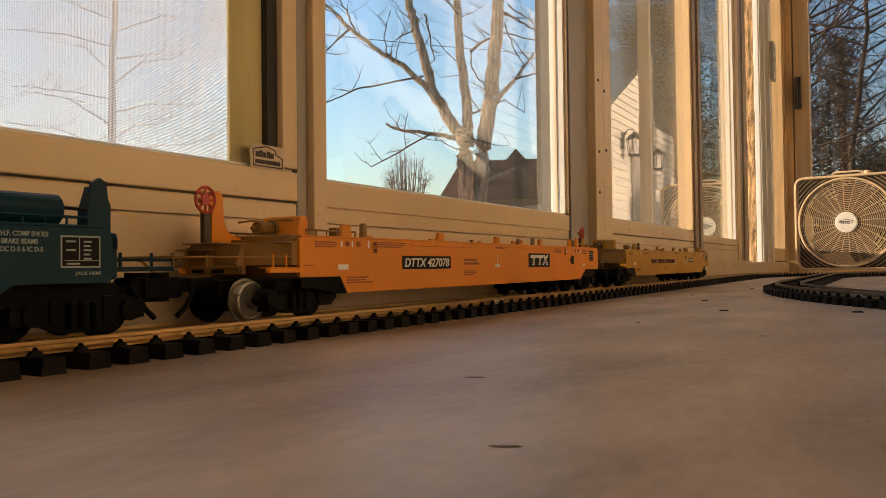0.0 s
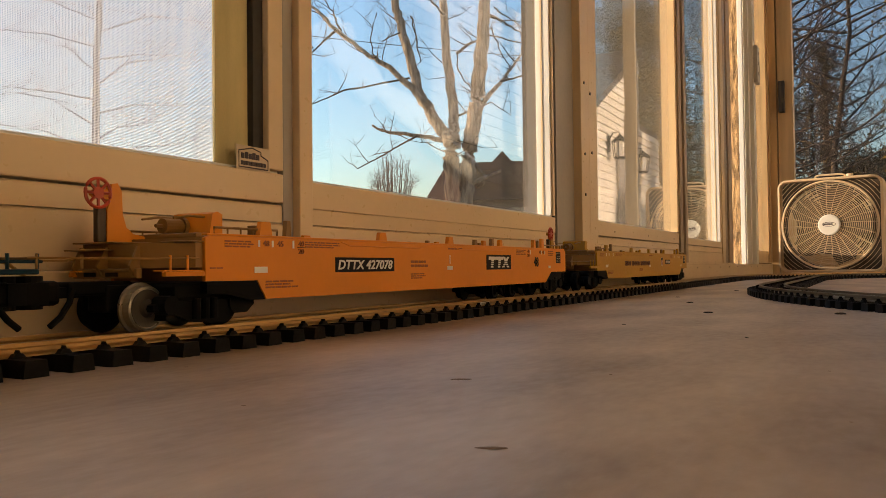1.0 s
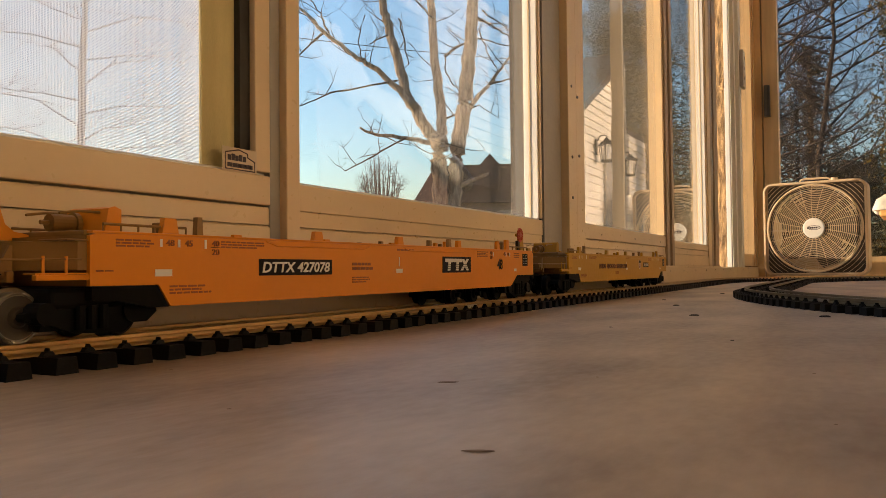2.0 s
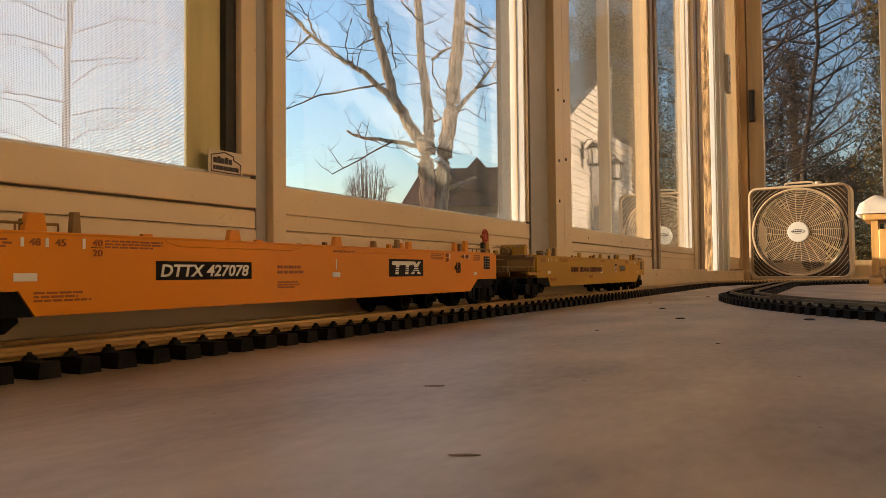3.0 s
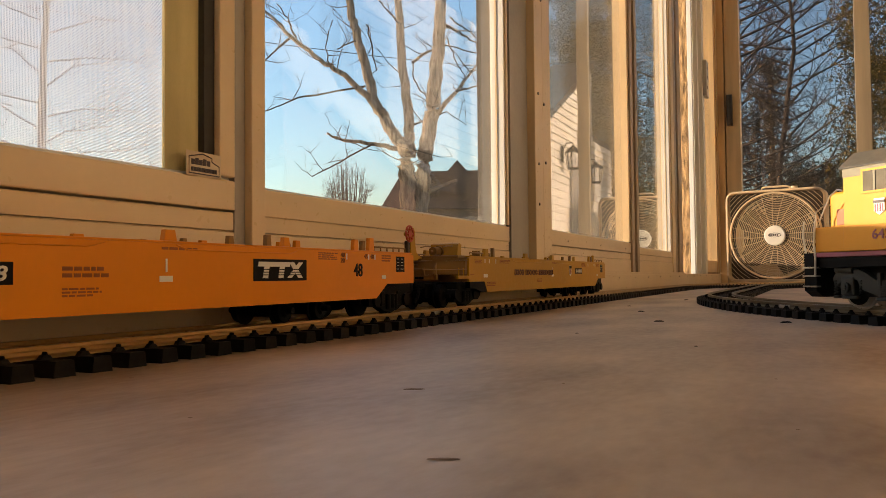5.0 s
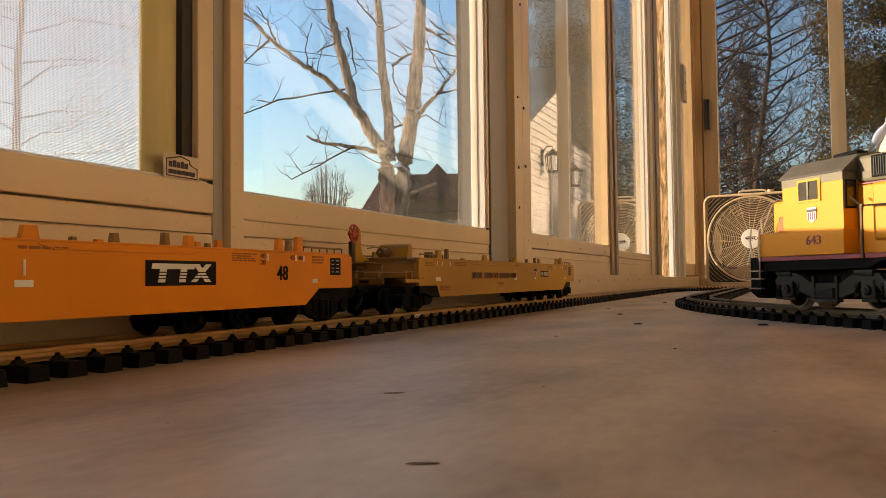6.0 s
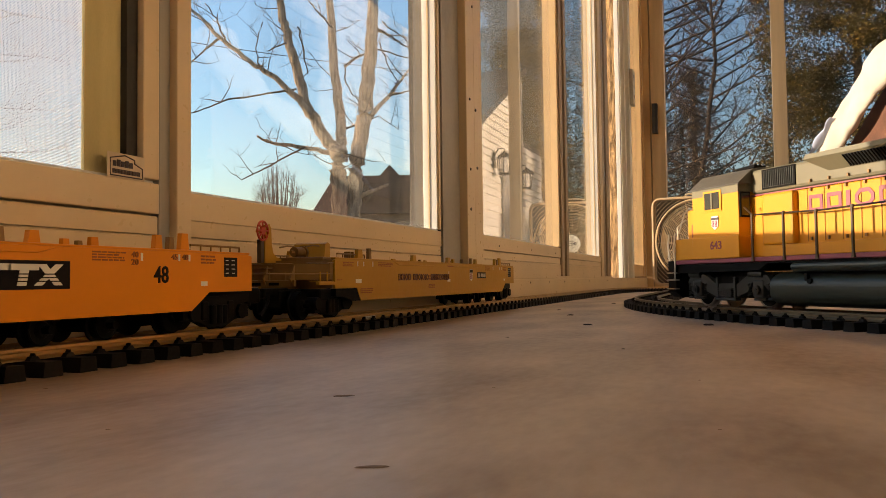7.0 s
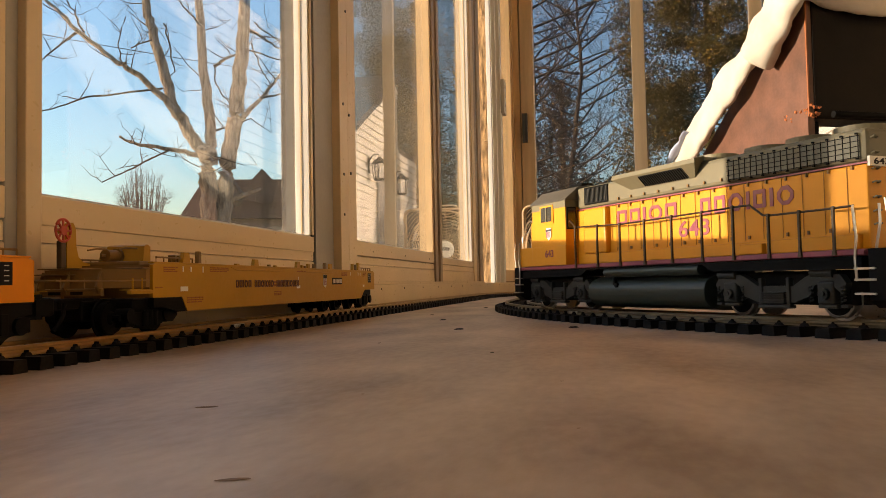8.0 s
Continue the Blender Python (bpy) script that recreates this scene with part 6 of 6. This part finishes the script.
# ---- box fan ----
def box_fan():
    ob = tagged(empty("box_fan", pose(4.63, 0.1805, 0, 0, 0, -8) @ Matrix.Scale(1.062, 4)), "aged cream plastic box fan standing on the floor", "box fan")
    W, Z0, Z1, F, B = 0.238, 0.010, 0.478, -0.045, 0.055
    zc = (Z0 + Z1) / 2

    def rrect(hw, hh, rc, n=8):
        out = []
        for cx, cz, a0 in ((hw - rc, hh - rc, 0), (-hw + rc, hh - rc, 90), (-hw + rc, -hh + rc, 180), (hw - rc, -hh + rc, 270)):
            out += [(cx + rc * math.cos(radians(a0 + 90 * k / n)), cz + rc * math.sin(radians(a0 + 90 * k / n))) for k in range(n + 1)]
        return out
    hh = (Z1 - Z0) / 2
    bm = bmesh.new()
    o, i = rrect(W, hh, 0.045), rrect(W - 0.012, hh - 0.012, 0.036)
    rings = []
    for pts, x in ((i, F), (o, F), (o, B), (i, B)):
        rings.append([bm.verts.new((x, p[0], zc + p[1])) for p in pts])
    for a in range(4):
        A, Bq = rings[a], rings[(a + 1) % 4]
        for k in range(len(A)):
            bm.faces.new((A[k], A[(k + 1) % len(A)], Bq[(k + 1) % len(A)], Bq[k]))
    bmesh.ops.recalc_face_normals(bm, faces=bm.faces)
    part("housing", bm, M_PLASTICW, ob)
    bm = bmesh.new()
    tube(bm, [(F - 0.001, y, zc + z) for y, z in rrect(W - 0.008, hh - 0.008, 0.038)], 0.0045, 6, True)
    tube(bm, [(F - 0.002, 0.216 * math.cos(a), zc + 0.216 * math.sin(a)) for a in [2 * math.pi * k / 64 for k in range(64)]], 0.006, 6, True)
    part("front_ring", bm, M_PLASTICW, ob)
    for k in range(18):
        r = 0.058 + k * 0.0087
        bm = bmesh.new()
        tube(bm, [(F + 0.002, r * math.cos(a), zc + r * math.sin(a)) for a in [2 * math.pi * j / 56 for j in range(56)]], 0.0014, 5, True)
        part("grille_ring", bm, M_PLASTICW, ob)
    lim_y, lim_z = W - 0.014, hh - 0.014
    for k in range(4):
        r = 0.232 + k * 0.0165
        for q in range(4):
            bm = bmesh.new()
            pts = []
            for j in range(40):
                a = radians(90 * q + 90 * j / 39)
                y, z = r * math.cos(a), r * math.sin(a)
                if abs(y) < lim_y and abs(z) < lim_z:
                    pts.append((F + 0.002, y, zc + z))
            if len(pts) > 2:
                tube(bm, pts, 0.0013, 5)
                part("corner_grille", bm, M_PLASTICW, ob)
    for k in range(24):
        a = 2 * math.pi * (k + 0.5) / 24
        r1 = 0.212
        bm = bmesh.new()
        tube(bm, [(F + 0.003, (0.05 + (r1 - 0.05) * j / 5) * math.cos(a + 0.10 * j / 5), zc + (0.05 + (r1 - 0.05) * j / 5) * math.sin(a + 0.10 * j / 5)) for j in range(6)], 0.0016, 5)
        part("grille_spoke", bm, M_PLASTICW, ob)
    bm = bmesh.new()
    rod(bm, (F + 0.006, 0, zc), (F - 0.006, 0, zc), 0.051, 36)
    rod(bm, (F - 0.006, 0, zc), (F - 0.009, 0, zc), 0.051, 36, 0.046)
    hb = part("hub_badge", bm, M_WHITE, ob, "round cream hub with a dark oval badge")
    bm = bmesh.new()
    pts = [(0.030 * math.cos(2 * math.pi * k / 24), 0.010 * math.sin(2 * math.pi * k / 24)) for k in range(24)]
    tube(bm, [(F - 0.0095, y, zc + 0.002 + z) for y, z in pts], 0.0012, 5, True)
    for k in range(5):
        box(bm, F - 0.0102, F - 0.009, 0.0185 - k * 0.0088, 0.0245 - k * 0.0088, zc - 0.002, zc + 0.006)
    part("badge_print", bm, M_INK, hb)
    for k in range(5):
        a = radians(72 * k + 20)
        bm = bmesh.new()
        n = 7
        V = []
        for j in range(n + 1):
            r = 0.045 + 0.155 * j / n
            w = 0.03 + 0.055 * math.sin(math.pi * (0.15 + 0.75 * j / n))
            for e in (-1, 1):
                b = a + e * w / r * 0.9 + 0.25 * j / n
                V.append(bm.verts.new((0.02 + e * 0.016, r * math.cos(b), zc + r * math.sin(b))))
        fs = [bm.faces.new((V[2 * j], V[2 * j + 1], V[2 * j + 3], V[2 * j + 2])) for j in range(n)]
        bmesh.ops.solidify(bm, geom=fs, thickness=0.002)
        part("blade", bm, M_BLADE, ob)
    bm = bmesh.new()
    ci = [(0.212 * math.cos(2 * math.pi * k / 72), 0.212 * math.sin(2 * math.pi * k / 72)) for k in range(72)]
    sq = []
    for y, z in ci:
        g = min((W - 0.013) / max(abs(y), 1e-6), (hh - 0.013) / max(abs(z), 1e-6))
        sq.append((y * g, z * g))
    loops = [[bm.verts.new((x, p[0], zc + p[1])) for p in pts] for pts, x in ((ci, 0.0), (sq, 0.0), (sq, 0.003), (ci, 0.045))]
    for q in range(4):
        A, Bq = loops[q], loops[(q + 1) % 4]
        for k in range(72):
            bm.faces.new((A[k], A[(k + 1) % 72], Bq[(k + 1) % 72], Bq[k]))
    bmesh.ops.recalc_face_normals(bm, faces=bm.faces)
    # Dark brown carries the shade inside the housing, behind the grille.
    part("shroud", bm, M_SHROUD, ob, "brown inner shroud with the fan's inner shade in its colour")
    bm = bmesh.new()
    rod(bm, (0.005, 0, zc), (0.05, 0, zc), 0.055, 24)
    part("motor", bm, M_BLADE, ob)
    bm = bmesh.new()
    for k in range(9):
        r = 0.06 + k * 0.019
        tube(bm, [(B - 0.003, r * math.cos(a), zc + r * math.sin(a)) for a in [2 * math.pi * j / 48 for j in range(48)]], 0.0018, 4, True)
    for k in range(12):
        a = 2 * math.pi * k / 12
        rod(bm, (B - 0.002, 0.05 * math.cos(a), zc + 0.05 * math.sin(a)), (B - 0.002, 0.226 * math.cos(a), zc + 0.226 * math.sin(a)), 0.002, 4)
    part("rear_grille", bm, M_PLASTICW, ob)
    bm = bmesh.new()
    tube(bm, [(0.0, 0.07, Z1 - 0.002), (0.0, 0.066, Z1 + 0.012), (0.0, 0.05, Z1 + 0.017), (0.0, -0.05, Z1 + 0.017), (0.0, -0.066, Z1 + 0.012), (0.0, -0.07, Z1 - 0.002)], 0.005, 8)
    part("carry_handle", bm, M_PLASTICW, ob)
    bm = bmesh.new()
    rod(bm, (-0.01, -0.09, Z1 - 0.002), (-0.01, -0.09, Z1 + 0.014), 0.016, 16)
    part("speed_knob", bm, M_PLASTICW, ob)
    for y in (-0.16, 0.16):
        boxpart("foot", (-0.07, 0.075, y - 0.015, y + 0.015, 0.0, 0.0105), M_PLASTICW, ob, 0.002)
    return ob


box_fan()


# ---- padded pine stool ----
def stool():
    ob = tagged(empty("padded_stool", pose(3.32, -0.255, 0, 0, 0, -4)), "honey pine step stool with a white tufted cushion", "stool")
    boxpart("seat_board", (-0.14, 0.16, -0.168, 0.165, 0.232, 0.255), M_PINE, ob, 0.006)
    for y in (-0.13, 0.13):
        bm = bmesh.new()
        prism(bm, [(-0.11, 0.035), (-0.115, 0.232), (0.115, 0.232), (0.11, 0.035)], "y", y - 0.011, y + 0.011)
        part("side_panel", bm, M_PINE, ob)
        bm = bmesh.new()
        pts = [(-0.15, 0.0), (0.15, 0.0)] + [(0.15 * math.cos(radians(a)), 0.034 * math.sin(radians(a)) ** 0.6) for a in range(10, 171, 16)]
        prism(bm, pts, "y", y - 0.02, y + 0.02)
        part("foot", bm, M_PINE, ob)
    boxpart("front_panel", (-0.118, -0.10, -0.118, 0.118, 0.06, 0.20), M_PINE, ob, 0.004)
    bm = bmesh.new()
    rod(bm, (-0.118, 0.095, 0.155), (-0.13, 0.095, 0.155), 0.011, 14)
    part("knob", bm, M_PINE, ob)
    bm = bmesh.new()
    bmesh.ops.create_grid(bm, x_segments=26, y_segments=26, size=0.5)
    for v in bm.verts:
        u, w = v.co.x * 2, v.co.y * 2
        e = max(0.0, 1 - max(abs(u), abs(w)) ** 6)
        tuft = 0.010 * (math.cos(u * 9) * math.cos(w * 9))
        v.co = Vector((0.01 + u * 0.165, -0.002 + w * 0.185 + 0.006 * math.sin(u * 21) * (abs(w) > 0.9), 0.2555 + 0.062 * e ** 0.5 + tuft * e))
    ext = bmesh.ops.extrude_face_region(bm, geom=list(bm.faces))
    for v in [g for g in ext["geom"] if isinstance(g, bmesh.types.BMVert)]:
        v.co.z = 0.2553
    bmesh.ops.recalc_face_normals(bm, faces=bm.faces)
    cu = tagged(mesh_ob("cushion", bm, M_CLOTH, True), "white tufted cotton cushion lying on the stool", "cushion")
    cu.matrix_world = pose(3.32, -0.255, 0, 0, 0, -4)


stool()

# ---- brown cabinet on a stand with a cloth over it ----
bx = tagged(empty("brown_cabinet", pose(2.2, -0.55, 0, 0, 0, 24.5)), "worn brown box on a black stand", "cabinet")
bm = bmesh.new()
prism(bm, [(0.004, 0.30), (0.004, 0.80), (0.06, 0.80), (0.62, 0.37), (0.62, 0.26), (0.30, 0.26)], "y", -0.02, 0.0)
part("side_panel", bm, M_BOXB, bx, "speckled brown side panel")
# Front face is turned from the sun; its shade is painted near-black.
bm = bmesh.new()
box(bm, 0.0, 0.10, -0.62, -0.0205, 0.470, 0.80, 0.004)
part("body", bm, M_BOXD, bx, "worn front face with its shade put into the colour")
boxpart("worn_edge", (-0.002, 0.003, -0.004, 0.001, 0.475, 0.80), M_BROWNINK, bx, 0.0008)
bm = bmesh.new()
rod(bm, (-0.03, -0.05, 0.476), (-0.03, -0.62, 0.476), 0.009, 10)
part("front_bar", bm, M_BLACK, bx)
for x in (0.05, 0.56):
    for y in (-0.01,) if x > 0.1 else (-0.05, -0.58):
        boxpart("leg", (x - 0.015, x + 0.015, y - 0.008, y + 0.008, 0.0, 0.4695 if x < 0.1 else 0.2595), M_BLACK, bx, 0.002)
bm = bmesh.new()
rr_ = random.Random(4)
for k in range(90):
    p = Vector((rr_.uniform(-0.02, 0.10), rr_.uniform(-0.03, 0.002), 0.474 + rr_.uniform(0, 0.03)))
    bmesh.ops.create_cube(bm, size=rr_.uniform(0.002, 0.007), matrix=Matrix.Translation(p) @ pose(0, 0, 0, rr_.uniform(0, 90), rr_.uniform(0, 90), 0))
part("flaking_rust", bm, mat("rust_flakes", (0.35, 0.11, 0.03), 0.9, 0, 0.3, 60, 300, 0.4), bx, "orange rust flakes")


def cloth_strip(path, seed, thick, face=(-0.415, 0.91, 0.15)):
    """A soft rolled fold of cloth along a path of (point, half width)."""
    bm = bmesh.new()
    rings = []
    n = len(path)
    for i in range((n - 1) * 8 + 1):
        k, f = divmod(i / 8, 1)
        k = int(k)
        a, b = path[min(k, n - 1)], path[min(k + 1, n - 1)]
        c = Vector(a[0]).lerp(Vector(b[0]), f)
        w = a[1] + (b[1] - a[1]) * f
        t = (Vector(path[min(k + 1, n - 1)][0]) - Vector(path[max(min(k, n - 2), 0)][0])).normalized()
        v = Vector(face).normalized()
        u = t.cross(v).normalized()
        ring = []
        for j in range(26):
            an = 2 * math.pi * j / 26
            q = c + u * (w * math.cos(an)) + v * (thick * math.sin(an))
            q += (u * math.cos(an) + v * math.sin(an)) * 0.016 * noise.noise(q * 8 + Vector((seed, 0, 0))) + v * 0.010 * noise.noise(q * 22) + v * 0.004 * noise.noise(q * 60)
            ring.append(bm.verts.new(q))
        rings.append(ring)
    for A, B in zip(rings, rings[1:]):
        for j in range(26):
            bm.faces.new((A[j], A[(j + 1) % 26], B[(j + 1) % 26], B[j]))
    bm.faces.new(rings[0][::-1])
    bm.faces.new(rings[-1])
    bmesh.ops.recalc_face_normals(bm, faces=bm.faces)
    return bm


cl = tagged(empty("draped_cloth"), "rumpled white cotton cloth draped over the brown box", "cloth")
part("fold", cloth_strip([((2.15, -0.56, 0.90), 0.075), ((2.21, -0.515, 0.815), 0.080), ((2.27, -0.475, 0.735), 0.074), ((2.33, -0.45, 0.675), 0.050)], 1, 0.034), M_CLOTH, cl, smooth=True)
part("fold", cloth_strip([((2.35, -0.445, 0.700), 0.040), ((2.44, -0.395, 0.635), 0.052), ((2.56, -0.335, 0.545), 0.056), ((2.68, -0.285, 0.455), 0.048), ((2.77, -0.250, 0.385), 0.028)], 5, 0.026), M_CLOTH, cl, smooth=True)
part("stripe", cloth_strip([((2.60, -0.285, 0.525), 0.005), ((2.68, -0.25, 0.465), 0.007), ((2.76, -0.222, 0.405), 0.005)], 5, 0.014), M_BLUEC, cl, "faded blue stripe", True)
part("hem", cloth_strip([((2.18, -0.54, 0.805), 0.030), ((2.22, -0.64, 0.785), 0.036), ((2.27, -0.78, 0.782), 0.040), ((2.33, -0.92, 0.80), 0.040), ((2.40, -1.10, 0.82), 0.04)], 9, 0.022, (-0.91, -0.415, 0.1)), M_CLOTH, cl, smooth=True)
part("top_drape", cloth_strip([((2.22, -0.50, 0.86), 0.06), ((2.27, -0.68, 0.85), 0.07), ((2.33, -0.90, 0.86), 0.07), ((2.40, -1.12, 0.87), 0.06)], 3, 0.04, (-0.91, -0.415, 0.6)), M_CLOTH, cl, smooth=True)

# ---- debris on the floor ----
rs = random.Random(12)


def speck(x, y, size, flat, kind_label):
    bm = bmesh.new()
    bmesh.ops.create_icosphere(bm, subdivisions=2, radius=size)
    for v in bm.verts:
        v.co = Vector((v.co.x * flat, v.co.y * 0.8, v.co.z * (0.30 if x > 0.6 else 0.11))) * (1 + 0.35 * noise.noise(v.co * 300 + Vector((x * 50, y * 50, 0))))
    o = tagged(mesh_ob("floor_debris", bm, M_CRUMB if x > 0.6 else M_SPECK), kind_label, "debris", "specks on the floor")
    o.matrix_world = pose(x, y, size * 0.08, 0, 0, 112 + rs.uniform(-16, 16))


for x, y, s, fl_ in ((0.223, 0.105, 0.0022, 2.4), (0.354, 0.183, 0.0026, 2.2), (1.216, 0.24, 0.004, 1.4), (0.966, 0.17, 0.004, 1.6), (0.98, 0.031, 0.0055, 1.1), (0.402, 0.12, 0.0009, 1), (0.249, 0.231, 0.0007, 1.5),
                     (0.644, 0.085, 0.0013, 1), (1.786, 0.254, 0.004, 1.2), (1.424, 0.302, 0.003, 1.2), (0.335, 0.355, 0.0009, 1.6), (0.315, 0.007, 0.0008, 1.3), (0.46, 0.02, 0.001, 1), (0.75, 0.21, 0.0016, 1.2)):
    speck(x, y, s, fl_, "dark crumb of dirt on the floor")

# ---- what moves ----
CAR_ROWS = ((0, .464), (.5, .423), (1, .381), (1.5, .342), (3, .217), (3.5, .173), (4, .130), (4.5, .086), (6, -.047), (6.5, -.091), (7, -.132), (7.5, -.174), (8, -.220))
LOCO_ROWS = ((0, 59.0), (1.5, 54.5), (3, 50.0), (4, 46.9), (4.5, 45.4), (6, 41.52), (6.5, 39.94), (7, 38.22), (7.5, 36.48), (8, 34.6))


def car_at(t):
    return float(np.interp(t, [r[0] for r in CAR_ROWS], [r[1] for r in CAR_ROWS]))


def loco_at(t):
    return float(np.interp(t, [r[0] for r in LOCO_ROWS], [r[1] for r in LOCO_ROWS]))


def motions():
    for car, off in ((car_orange, 0.0), (car_yellow, 0.865), (car_teal, -0.8785)):
        walk(car, [(t, pose(x + off, OUT_Y, 0)) for t, x in CAR_ROWS])
    rm = math.sqrt(IN_R ** 2 - 0.198 ** 2)
    walk(loco, [(t, pose(IN_C[0] - rm * math.sin(radians(a)), IN_C[1] + rm * math.cos(radians(a)), 0, 0, 0, a)) for t, a in LOCO_ROWS])
    for ob, x, y, r in SPIN:
        rows = []
        for k in range(41):
            t = k * 0.2
            run = radians(loco_at(0) - loco_at(t)) * IN_R if ob.parent == loco else car_at(t) - car_at(0)
            rows.append((t, pose(x, y, RAIL_Z + r, 0, math.degrees(run / r), 0)))
        walk(ob, rows)


motions()
